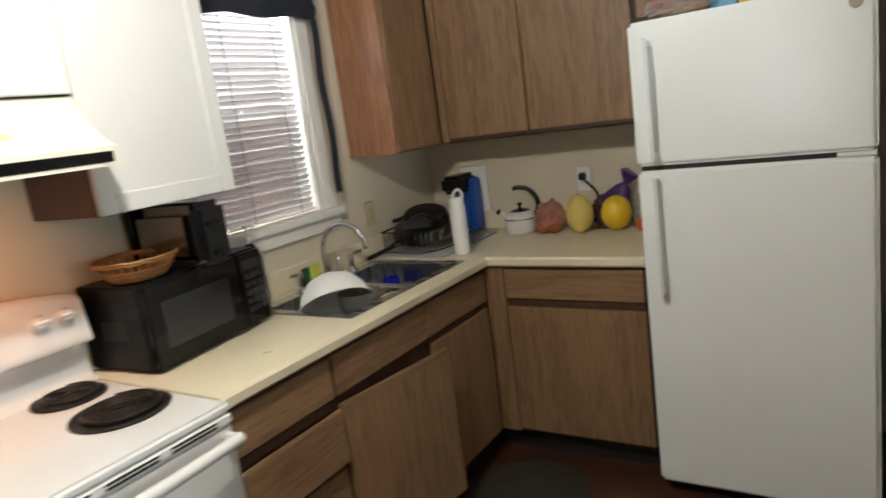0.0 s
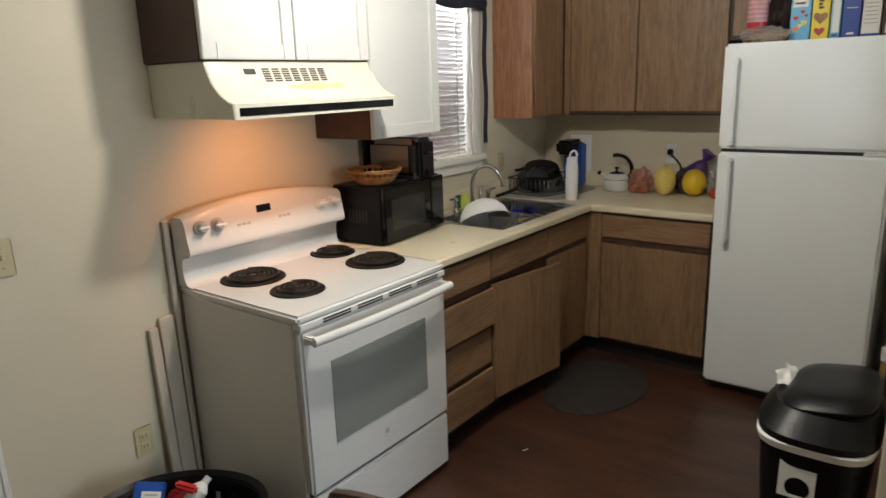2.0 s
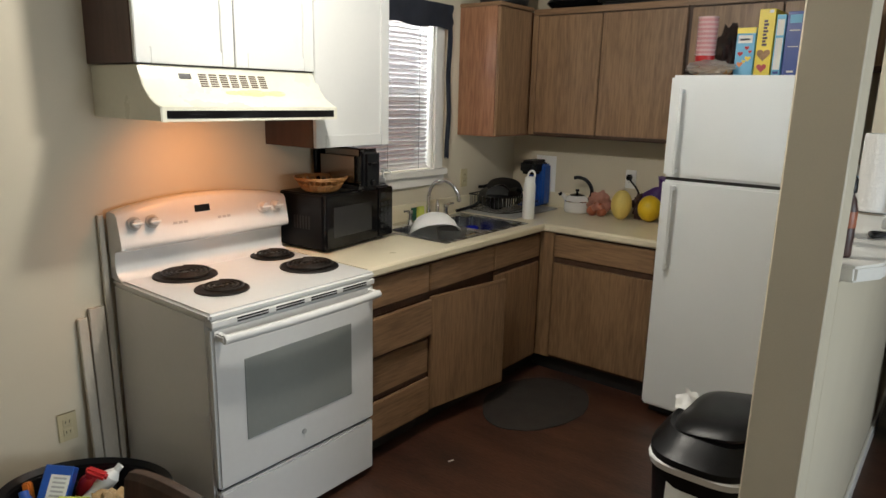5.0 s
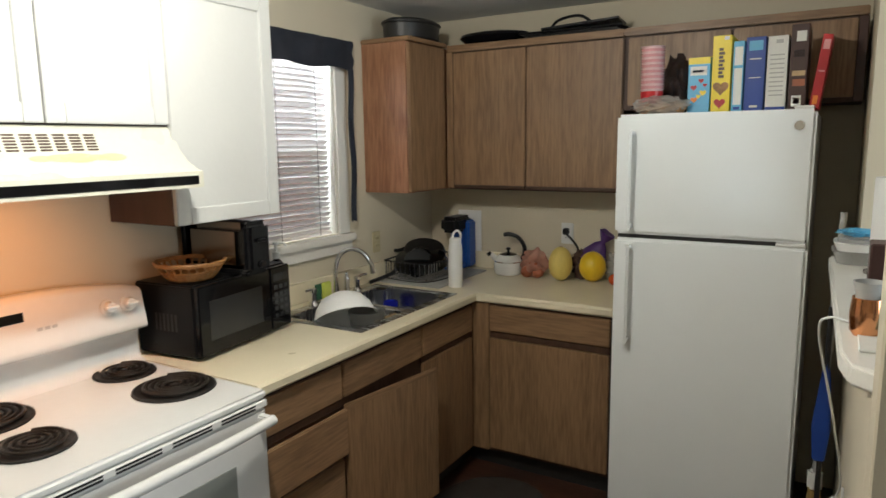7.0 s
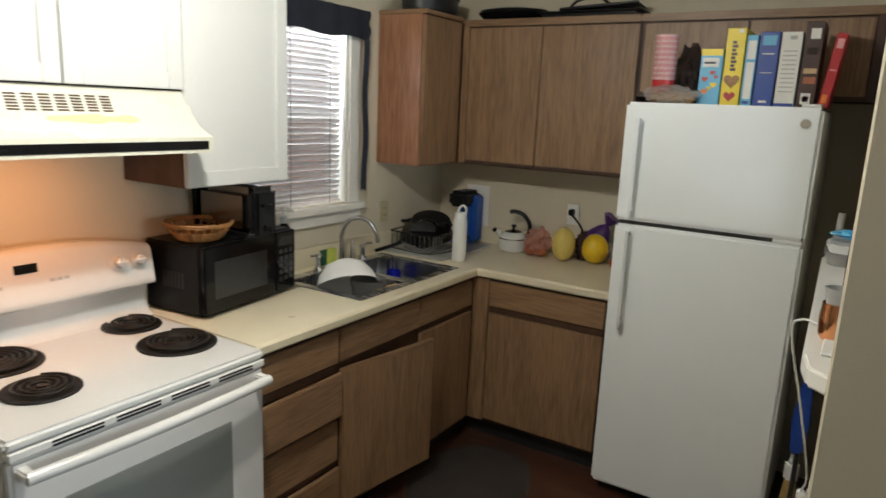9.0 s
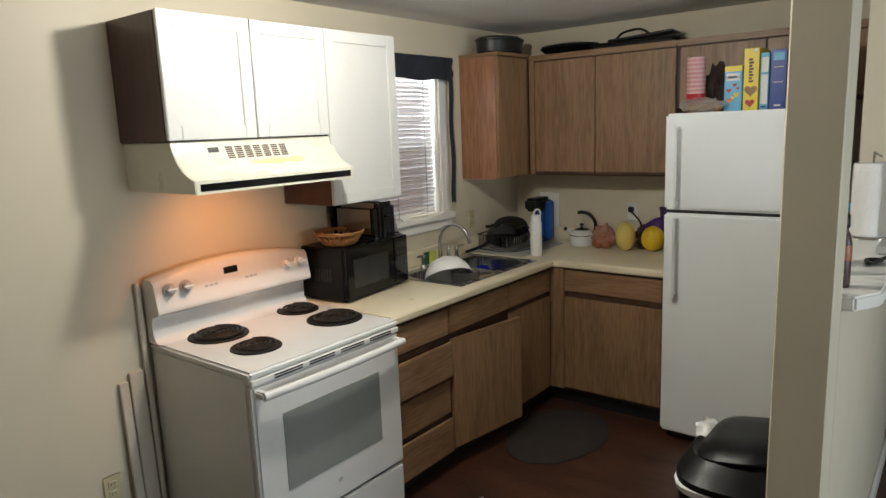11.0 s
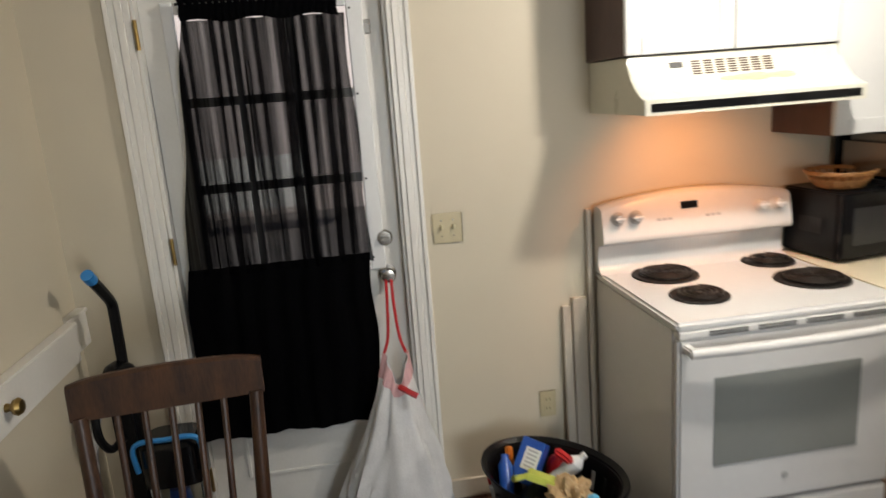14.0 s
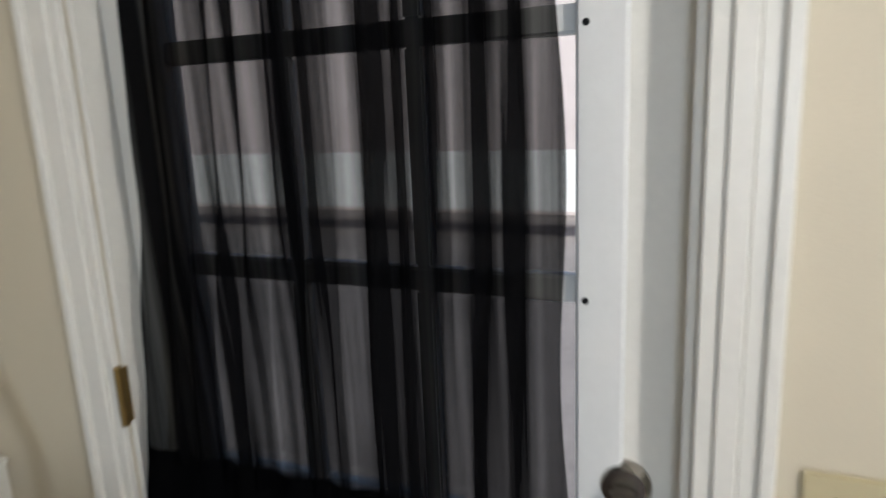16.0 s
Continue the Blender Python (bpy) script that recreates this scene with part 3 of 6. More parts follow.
def wall_plate(name, y, z, h, w, label, toggles, sockets, m=None, material=M_ALMOND):
    m = m or pose(0.001, y, z)
    t = thing(name, m, label, name.replace("_", " "), local=True)
    part("plate", box(0, 0.006, -w / 2, w / 2, -h / 2, h / 2, 0.003, 2), material, t)
    for k in range(toggles):
        yy = (k - (toggles - 1) / 2) * 0.046
        part("toggle", box(0.006, 0.02, yy - 0.005, yy + 0.005, -0.004, 0.014, 0.002, 1), material, t)
        for s in (-0.03, 0.03):
            part("screw", rod(bmesh.new(), (0.006, yy, s), (0.0075, yy, s), 0.003, n=8), M_NICKEL, t)
    for k in range(sockets):
        zz = (k - (sockets - 1) / 2) * 0.04
        s = part("socket", box(0.006, 0.009, -0.017, 0.017, zz - 0.014, zz + 0.014, 0.002, 1), material, t)
        for yy in (-0.007, 0.007):
            part("slot", box(0.009, 0.0095, yy - 0.0012, yy + 0.0012, zz - 0.004, zz + 0.006, 0), M_BLACK, s)
    return t


wall_plate("light_switch", -0.573, 1.141, 0.117, 0.115, "almond double toggle light switch on a cream wall", 2, 0)
wall_plate("wall_outlet", -0.21, 0.367, 0.115, 0.07, "almond double wall outlet near the floor", 0, 2)
wall_plate("wall_outlet", 0, 0, 0.115, 0.07, "white outlet above the worktop with a black plug", 0, 2, pose(0.87, 2.829, 1.144, 0, 0, -90), M_WHITEP)
wall_plate("wall_outlet", 2.25, 1.12, 0.115, 0.07, "cream wall outlet beside a window", 0, 2, None, M_ALMOND)
wall_plate("wall_outlet", 0, 0, 0.115, 0.07, "white outlet low on the half wall", 0, 2, pose(2.199, 1.45, 0.6, 0, 0, 180), M_WHITEP)

# boards that lean beside the cooker
for y0, y1, h, lean in ((-0.14, -0.105, 0.78, 2.6), (-0.098, -0.04, 0.81, 1.6), (-0.034, -0.012, 1.16, 0.8)):
    b = box(0, 0.018, y0, y1, 0, h, 0.003, 1)
    b.transform(pose(0.005 + h * math.sin(radians(lean)), 0, 0.001, 0, -lean, 0))
    solo("trim_board", b, M_BOARD, "narrow beige painted board leaning against the wall", "board", "leaning boards")

# ---- cooker ----
stove = thing("cooker", pose(0.35, 0.38, 0), "white electric cooker with four coil burners", "cooker")
b = box(0.02, 0.645, 0.003, 0.757, 0.02, 0.885, 0.006, 2)
part("body", b, M_ENAMEL, stove)
for x in (0.08, 0.6):
    for y in (0.05, 0.71):
        part("foot", rod(bmesh.new(), (x, y, 0), (x, y, 0.021), 0.018), M_BLACK, stove)
b = box(0.02, 0.68, -0.002, 0.762, 0.886, 0.914, 0.009, 3)
part("cooktop", b, M_ENAMEL, stove)
# back panel: slanted face with an arched top
b = bmesh.new()
n = 20
front, back = [], []
for i in range(n + 1):
    u = i / n
    y = -0.004 + 0.768 * u
    arch = 1.172 + 0.042 * math.sin(math.pi * u) ** 0.8
    sec = [(0.105, 0.914), (0.08, 0.922), (0.067, 0.945), (0.063, 0.99), (0.072, 1.02), (0.12, 1.035), (0.126, 1.045), (0.124, 1.06), (0.105, arch - 0.014), (0.09, arch), (0.04, arch + 0.002), (0.022, arch - 0.012), (0.022, 0.914)]
    front.append([b.verts.new((x, y, z)) for x, z in sec])
for a, c in zip(front, front[1:]):
    for k in range(len(a)):
        b.faces.new((a[k], a[(k + 1) % len(a)], c[(k + 1) % len(a)], c[k]))
b.faces.new(front[0])
b.faces.new(front[-1][::-1])
panel = part("back_panel", b, M_ENAMEL, stove, smooth=50)
tilt = pose(0, 0, 0, 0, 90 - 8, 0)
for y in (0.055, 0.125, 0.632, 0.702):
    mk = Matrix.Translation((0.1135, y, 1.13)) @ tilt
    k = part("knob", lathe(bmesh.new(), [(0.026, 0), (0.027, 0.006), (0.02, 0.01), (0.017, 0.028), (0.014, 0.031), (0, 0.031)], 20, m=mk), M_ENAMEL if y > 0.3 else M_GREY, panel)
    part("grip", box(-0.004, 0.004, -0.021, 0.021, 0.026, 0.037, 0.002, 1, m=mk), M_WHITEP, k)
part("clock", box(-0.014, 0.014, -0.034, 0.034, -0.002, 0.001, 0.001, 1, m=Matrix.Translation((0.112, 0.342, 1.158)) @ tilt), M_BLACKG, panel, "black clock display")
for i in range(6):
    y = 0.22 + i * 0.022 + (0.13 if i > 2 else 0)
    part("button", box(-0.005, 0.005, -0.008, 0.008, -0.001, 0.0012, 0.0005, 1, m=Matrix.Translation((0.117, y, 1.112)) @ tilt), M_GREY, panel)


def burner(x, y, r):
    d = part("drip_pan", lathe(bmesh.new(), [(r * 0.2, 0.9155), (r * 0.75, 0.9158), (r, 0.918), (r * 1.06, 0.921), (r * 1.12, 0.9195), (r * 1.13, 0.915)], 32, at=(x, y, 0)), M_PAN, stove, "blackened drip pan")
    pts = []
    turns = 4.5 if r > 0.095 else 3.5
    for i in range(int(turns * 14)):
        a = 2 * math.pi * i / 14
        rr = r * (0.2 + 0.74 * i / (turns * 14))
        pts.append((x + rr * math.cos(a), y + rr * math.sin(a), 0.928))
    c = tube(bmesh.new(), pts, r * 0.052, 8, 2)
    part("coil", c, M_COIL, d, "burnt black spiral coil")
    part("coil_cap", lathe(bmesh.new(), [(r * 0.14, 0.921), (r * 0.14, 0.929), (0, 0.930)], 16, at=(x, y, 0)), M_COIL, d)


burner(0.187, 0.207, 0.108)
burner(0.455, 0.195, 0.087)
burner(0.165, 0.64, 0.085)
burner(0.427, 0.628, 0.108)
door_o = part("oven_door", box(0.646, 0.68, 0.004, 0.756, 0.268, 0.862, 0.009, 3), M_ENAMEL, stove)
part("oven_window", box(0.6795, 0.6825, 0.122, 0.625, 0.42, 0.725, 0.0015, 1), M_OVENG, door_o, "grey oven window")
b = bmesh.new()
tube(b, [(0.722, 0.02, 0.832), (0.735, 0.2, 0.833), (0.738, 0.38, 0.833), (0.735, 0.56, 0.833), (0.722, 0.74, 0.832)], 0.016, 12)
for y in (0.03, 0.73):
    bx(b, 0.675, 0.73, y - 0.014, y + 0.014, 0.82, 0.845, 0.005, 2)
part("handle", b, M_ENAMEL, door_o)
part("emblem", rod(bmesh.new(), (0.68, 0.374, 0.352), (0.683, 0.374, 0.352), 0.011), M_GREY, door_o, "grey round emblem")
part("vent_strip", box(0.646, 0.684, 0.004, 0.756, 0.8635, 0.8855, 0.003, 1), M_ENAMEL, stove)
for y in (0.1, 0.26, 0.42, 0.58):
    for k in range(2):
        part("vent_slot", box(0.6835, 0.6846, y, y + 0.128, 0.8662 + k * 0.0095, 0.8722 + k * 0.0095, 0), M_BLACK, stove)
part("storage_drawer", box(0.646, 0.678, 0.006, 0.754, 0.028, 0.256, 0.008, 3), M_ENAMEL, stove)
part("gap", box(0.645, 0.66, 0.012, 0.748, 0.256, 0.269, 0), M_BLACK, stove)

# ---- hood ----
hood = thing("range_hood", pose(0.2, 0.38, 1.515), "almond range hood with a slotted vent and grease stain", "range hood")
prof = [(0.002, 1.703), (0.335, 1.703), (0.343, 1.676), (0.364, 1.634), (0.4, 1.598), (0.44, 1.576), (0.467, 1.568), (0.467, 1.52), (0.455, 1.52), (0.447, 1.555), (0.4, 1.575), (0.002, 1.63)]
b = prism(bmesh.new(), prof, "y", 0.004, 0.756)
body = part("canopy", b, M_HOOD, hood, smooth=30)
side = [(0.002, 1.7), (0.333, 1.7), (0.341, 1.676), (0.362, 1.634), (0.398, 1.598), (0.44, 1.575), (0.465, 1.566), (0.465, 1.522), (0.002, 1.522)]
for y0, y1 in ((0.0, 0.006), (0.754, 0.76)):
    part("side_panel", prism(bmesh.new(), side, "y", y0, y1), M_HOOD, hood)
part("control_strip", box(0.4665, 0.4695, 0.02, 0.74, 1.53, 1.556, 0.001, 1), M_BLACKG, hood, "black control strip")
for i in range(7):
    part("slider_mark", box(0.4693, 0.4702, 0.1 + i * 0.009, 0.104 + i * 0.009, 1.5415, 1.5445, 0), M_MWG, hood)
fm = Matrix.Translation((0.3535, 0, 1.6545)) @ pose(0, 0, 0, 0, 63.5, 0)
for i in range(7):
    for j in range(6):
        y = 0.215 + i * 0.042
        part("vent_slot", box(-0.027 + j * 0.0088, -0.0222 + j * 0.0088, y, y + 0.03, 0.0, 0.0022, 0, m=fm), M_REVEAL, hood)
part("switch_plate", box(-0.026, -0.006, 0.14, 0.185, 0.0, 0.003, 0.001, 1, m=fm), M_KICK, hood)
sm = Matrix.Translation((0.382, 0, 1.616)) @ pose(0, 0, 0, 0, 45, 0)
b = bmesh.new()
for k in range(5):
    y = 0.33 + 0.05 * k + 0.01 * math.sin(k * 3)
    lathe(b, [(0.02 + 0.006 * (k % 3), 0.0005), (0.019 + 0.006 * (k % 3), 0.0011 + 0.0001 * k), (0.0, 0.0012 + 0.0001 * k)], 18, at=(0, y, 0), m=sm, sx=0.55, sy=1.6)
part("grease_stain", b, M_STAIN, hood, "yellow grease stain")

# ---- white wall cabinets ----


def shaker(parent, x, y0, y1, z0, z1, material, rail=0.052):
    """A framed door with a sunk panel, facing +x."""
    d = part("door", box(x, x + 0.012, y0 + rail - 0.004, y1 - rail + 0.004, z0 + rail - 0.004, z1 - rail + 0.004, 0), material, parent)
    for name, a0, a1, c0, c1 in (("stile", y0, y0 + rail, z0, z1), ("stile", y1 - rail, y1, z0, z1), ("rail", y0 + rail, y1 - rail, z0, z0 + rail), ("rail", y0 + rail, y1 - rail, z1 - rail, z1)):
        part(name, box(x, x + 0.02, a0, a1, c0, c1, 0.0025, 2), material, d)
    return d


for y0, y1, z0, doors in ((-0.012, 0.742, 1.706, ((-0.01, 0.364), (0.369, 0.741))), (0.744, 1.19, 1.392, ((0.745, 1.19),))):
    c = thing("wall_cabinet", pose(0.17, (y0 + y1) / 2, z0), "dark stained wall cabinet with white framed doors" if z0 > 1.5 else "tall dark stained wall cabinet with one white door", "cabinet", "white wall cabinets")
    part("body", box(0.002, 0.33, y0, y1, z0, 2.152, 0.002, 1), M_CABD, c, "dark reddish brown cabinet side")
    for d0, d1 in doors:
        shaker(c, 0.331, d0, d1, z0 + 0.002, 2.154, M_CABW)


# ---- oak base cabinets ----
def panel_x(parent, name, x, y0, y1, z0, z1, material=M_OAKH, th=0.018):
    return part(name, box(x, x + th, y0, y1, z0, z1, 0.004, 2), material, parent)


c = thing("drawer_cabinet", pose(0.3, 0.98, 0), "oak drawer unit with four drawer fronts", "cabinet", "base cabinets")
part("body", box(0.002, 0.6, 0.77, 1.192, 0.1, 0.868, 0), M_REVEAL, c)
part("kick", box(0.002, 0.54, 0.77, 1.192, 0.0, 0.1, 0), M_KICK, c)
for z0, z1, out in ((0.722, 0.852, 0), (0.512, 0.688, 0.022), (0.318, 0.488, 0), (0.112, 0.292, 0.012)):
    panel_x(c, "drawer_front", 0.601 + out, 0.776, 1.186, z0, z1)
    if out:
        part("drawer_box", box(0.59, 0.6005 + out, 0.79, 1.17, z0 + 0.01, z1 - 0.03, 0), M_WOODL, c)
for z in (0.70, 0.5, 0.305):
    part("finger_rail", box(0.601, 0.609, 0.77, 1.192, z - 0.012, z + 0.016, 0.003, 1), M_REVEAL, c)

c = thing("sink_cabinet", pose(0.3, 1.6, 0), "oak sink cabinet with one door ajar", "cabinet", "base cabinets")
part("body", box(0.002, 0.6, 1.194, 2.2, 0.1, 0.74, 0), M_REVEAL, c)
part("top_rail", box(0.58, 0.6, 1.194, 2.2, 0.74, 0.868, 0), M_REVEAL, c)
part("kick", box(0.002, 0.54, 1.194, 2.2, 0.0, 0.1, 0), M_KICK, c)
panel_x(c, "false_front", 0.601, 1.197, 1.726, 0.722, 0.852)
panel_x(c, "false_front", 0.601, 1.732, 2.19, 0.722, 0.852)
ajar = Matrix.Translation((0.606, 1.2, 0)) @ pose(0, 0, 0, 0, 0, -9)
d = part("door", box(0, 0.018, 0, 0.525, 0.115, 0.694, 0.004, 2, m=ajar), M_OAK, c, "oak door standing ajar")
part("grip_edge", box(0.006, 0.02, 0.002, 0.523, 0.672, 0.696, 0.004, 2, m=ajar), M_OAKH, d)
panel_x(c, "door", 0.601, 1.74, 2.19, 0.115, 0.69, M_OAK)
part("finger_rail", box(0.601, 0.609, 1.73, 2.2, 0.692, 0.716, 0.003, 1), M_REVEAL, c)

c = thing("corner_cabinet", pose(0.95, 2.5, 0), "oak base cabinet with a drawer and a door", "cabinet", "base cabinets")
part("body", box(0.62, 1.3, 2.235, 2.82, 0.1, 0.868, 0), M_REVEAL, c)
part("corner_body", box(0.002, 0.6, 2.202, 2.82, 0.1, 0.868, 0), M_REVEAL, c)
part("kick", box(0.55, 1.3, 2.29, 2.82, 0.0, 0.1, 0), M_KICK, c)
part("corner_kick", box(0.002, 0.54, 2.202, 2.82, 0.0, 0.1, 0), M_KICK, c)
part("stile", box(0.602, 0.695, 2.2165, 2.234, 0.105, 0.866, 0.002, 1), M_OAK, c)
part("drawer_front", box(0.7, 1.296, 2.214, 2.234, 0.728, 0.856, 0.004, 2), M_OAKH, c)
part("door", box(0.7, 1.296, 2.214, 2.234, 0.12, 0.692, 0.004, 2), M_OAK, c)
part("finger_rail", box(0.7, 1.296, 2.226, 2.2345, 0.694, 0.724, 0.003, 1), M_REVEAL, c)
# cabinet end towards the refrigerator, coloured with the kick's black
part("black_end_panel", box(1.3005, 1.31, 2.22, 2.82, 0.0, 0.868, 0), M_KICK, c)

# ---- worktop, splashback, sink ----
nose = [(0.55, 0.872), (0.632, 0.872), (0.64, 0.88), (0.64, 0.904), (0.632, 0.914), (0.55, 0.914)]
wt = thing("worktop", pose(0.4, 2.0, 0.872), "cream laminate worktop with a rounded edge and splashback", "worktop")
b = prism(bmesh.new(), nose, "y", 0.765, 2.2)
bx(b, 0.55, 0.64, 2.2, 2.828, 0.872, 0.914)
prism(b, [(2.8285, 0.872), (2.203, 0.872), (2.195, 0.88), (2.195, 0.904), (2.203, 0.914), (2.8285, 0.914)], "x", 0.64, 1.31)
part("front_edge", b, M_TOP, wt)
for x1, y0, y1 in ((0.55, 0.765, 1.385), (0.095, 1.385, 2.115), (0.55, 2.115, 2.828)):
    part("section", box(0.002, x1, y0, y1, 0.872, 0.914, 0), M_TOP, wt)
part("splashback", box(0.002, 0.02, 0.765, 2.828, 0.9141, 1.01, 0.003, 1), M_TOP, wt)
part("splashback", box(0.0205, 1.31, 2.81, 2.8285, 0.9141, 1.01, 0.003, 1), M_TOP, wt)

sink = thing("kitchen_sink", pose(0.33, 1.75, 0.914), "double bowl stainless steel sink set in the worktop", "sink")


def bowl_rect(bm, x0, x1, y0, y1, z0, z1, r=0.05):
    vs = bmesh.ops.create_cube(bm, size=1, matrix=Matrix.LocRotScale(((x0 + x1) / 2, (y0 + y1) / 2, (z0 + z1) / 2), None, (x1 - x0, y1 - y0, z1 - z0)))["verts"]
    top = [f for f in {f for v in vs for f in v.link_faces} if all(v.co.z > z1 - 1e-4 for v in f.verts)]
    bmesh.ops.delete(bm, geom=top, context="FACES_ONLY")
    es = [e for e in {e for v in vs for e in v.link_edges} if not all(v.co.z > z1 - 1e-4 for v in e.verts)]
    bmesh.ops.bevel(bm, geom=es, offset=r, segments=4, affect="EDGES")
    return bm


part("bowl", bowl_rect(bmesh.new(), 0.135, 0.535, 1.405, 1.725, 0.77, 0.914), M_STEEL, sink)
part("bowl", bowl_rect(bmesh.new(), 0.135, 0.535, 1.765, 2.095, 0.77, 0.914), M_STEEL, sink)
b = bmesh.new()
for x0, x1, y0, y1 in ((0.08, 0.14, 1.37, 2.13), (0.53, 0.57, 1.37, 2.13), (0.14, 0.53, 1.37, 1.41), (0.14, 0.53, 1.72, 1.77), (0.14, 0.53, 2.09, 2.13)):
    bx(b, x0, x1, y0, y1, 0.9145, 0.919, 0.0018, 1)
part("rim", b, M_STEEL, sink)
for y in (1.565, 1.93):
    part("drain", lathe(bmesh.new(), [(0.042, 0.771), (0.04, 0.774), (0.03, 0.7725), (0, 0.772)], 20, at=(0.33, y, 0)), M_CHROME, sink)

faucet = thing("kitchen_tap", pose(0.1, 1.8, 0.919), "chrome gooseneck kitchen tap with two levers", "tap")
b = lathe(bmesh.new(), [(0.024, 0.919), (0.022, 0.935), (0.013, 0.945), (0.0125, 0.98)], 18, at=(0.1, 1.79, 0))
tube(b, [(0.1, 1.79, 0.97), (0.1, 1.79, 1.06), (0.118, 1.805, 1.125), (0.155, 1.84, 1.15), (0.195, 1.88, 1.13), (0.222, 1.905, 1.075), (0.227, 1.91, 1.045)], 0.0105, 12)
part("spout", b, M_CHROME, faucet)
part("nozzle", rod(bmesh.new(), (0.227, 1.91, 1.05), (0.229, 1.912, 1.028), 0.013, 0.012), M_CHROME, faucet)
for y, s in ((1.63, -1), (1.95, 1)):
    b = lathe(bmesh.new(), [(0.024, 0.919), (0.021, 0.93), (0.013, 0.94), (0.013, 0.972), (0.017, 0.978), (0.016, 0.993), (0, 0.998)], 16, at=(0.1, y, 0))
    tube(b, [(0.1, y, 0.985), (0.105, y + s * 0.03, 0.995), (0.112, y + s * 0.06, 0.996)], 0.006, 8)
    part("lever", b, M_CHROME, faucet)
b = lathe(bmesh.new(), [(0.02, 0.919), (0.016, 0.93), (0.012, 0.96), (0.013, 1.0), (0.008, 1.012), (0.006, 1.03)], 14, at=(0.1, 1.87, 0))
part("side_spray", b, M_CHROME, faucet)

# ---- refrigerator ----
fr = thing("refrigerator", pose(1.69, 2.45, 0), "white top-freezer refrigerator with full-height handles", "refrigerator")
FX0, FX1 = 1.338, 2.046
part("body", box(FX0 + 0.004, FX1 - 0.004, 2.175, 2.8, 0.03, 1.735, 0.006, 2), M_FRIDGE, fr)
part("freezer_door", box(FX0, FX1, 2.098, 2.17, 1.262, 1.744, 0.012, 4), M_FRIDGE, fr)
part("lower_door", box(FX0, FX1, 2.098, 2.17, 0.055, 1.245, 0.012, 4), M_FRIDGE, fr)
part("seal", box(FX0 + 0.01, FX1 - 0.01, 2.12, 2.1745, 1.24, 1.27, 0), M_KICK, fr)
part("grille", box(FX0 + 0.02, FX1 - 0.02, 2.17, 2.19, 0.0, 0.055, 0), M_KICK, fr)
for z0, z1 in ((1.275, 1.69), (0.8, 1.232)):
    b = bmesh.new()
    bx(b, 1.388, 1.412, 2.045, 2.063, z0, z1, 0.007, 3)
    for z in (z0 + 0.012, z1 - 0.03):
        bx(b, 1.389, 1.411, 2.06, 2.099, z, z + 0.02, 0.003, 1)
    part("handle", b, M_FRIDGE, fr)
part("badge", rod(bmesh.new(), (1.993, 2.098, 1.686), (1.993, 2.093, 1.686), 0.017, n=20), M_CHROME, fr, "round chrome badge")
part("hinge_cover", box(1.94, 2.04, 2.1, 2.16, 1.2465, 1.26, 0.003, 1), M_WHITEP, fr)
part("top_hinge", box(1.97, 2.035, 2.11, 2.2, 1.7445, 1.756, 0.004, 1), M_WHITEP, fr)

# ---- oak wall cabinets ----
c = thing("oak_wall_cabinet", pose(0.14, 2.5, 1.39), "oak corner wall cabinet with an orange-brown side", "cabinet", "oak wall cabinets")
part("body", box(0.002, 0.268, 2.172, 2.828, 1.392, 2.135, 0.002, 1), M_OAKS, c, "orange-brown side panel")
part("door", box(0.269, 0.287, 2.176, 2.52, 1.4, 2.128, 0.004, 2), M_OAK, c)
part("top_trim", box(0.002, 0.296, 2.165, 2.53, 2.1355, 2.156, 0.004, 2), M_OAKH, c)
c = thing("oak_wall_cabinet", pose(0.76, 2.68, 1.39), "oak wall cabinet with two flat doors", "cabinet", "oak wall cabinets")
part("body", box(0.2885, 1.236, 2.552, 2.828, 1.392, 2.11, 0), M_REVEAL, c)
part("frame", box(0.2885, 0.325, 2.5335, 2.5515, 1.4, 2.11, 0.001, 1), M_OAK, c)
for x0, x1 in ((0.33, 0.744), (0.75, 1.232)):
    d = part("door", box(x0, x1, 2.532, 2.551, 1.416, 2.104, 0.004, 2), M_OAK, c)
    part("grip_edge", box(x0 + 0.001, x1 - 0.001, 2.527, 2.545, 1.4, 1.4158, 0.003, 2), M_REVEAL, d)
part("top_trim", box(0.297, 1.238, 2.522, 2.56, 2.1105, 2.145, 0.004, 2), M_OAKH, c)
c = thing("oak_wall_cabinet", pose(1.7, 2.68, 1.78), "short oak wall cabinet over the refrigerator", "cabinet", "oak wall cabinets")
part("body", box(1.238, 2.185, 2.552, 2.828, 1.78, 2.11, 0), M_REVEAL, c)
for x0, x1 in ((1.256, 1.69), (1.7, 2.15)):
    part("door", box(x0, x1, 2.532, 2.551, 1.8, 2.102, 0.004, 2), M_OAK, c)
part("top_trim", box(1.2385, 2.186, 2.522, 2.56, 2.1105, 2.145, 0.004, 2), M_OAKH, c)
part("side_trim", box(2.152, 2.186, 2.534, 2.551, 1.78, 2.11, 0.002, 1), M_CABD, c)

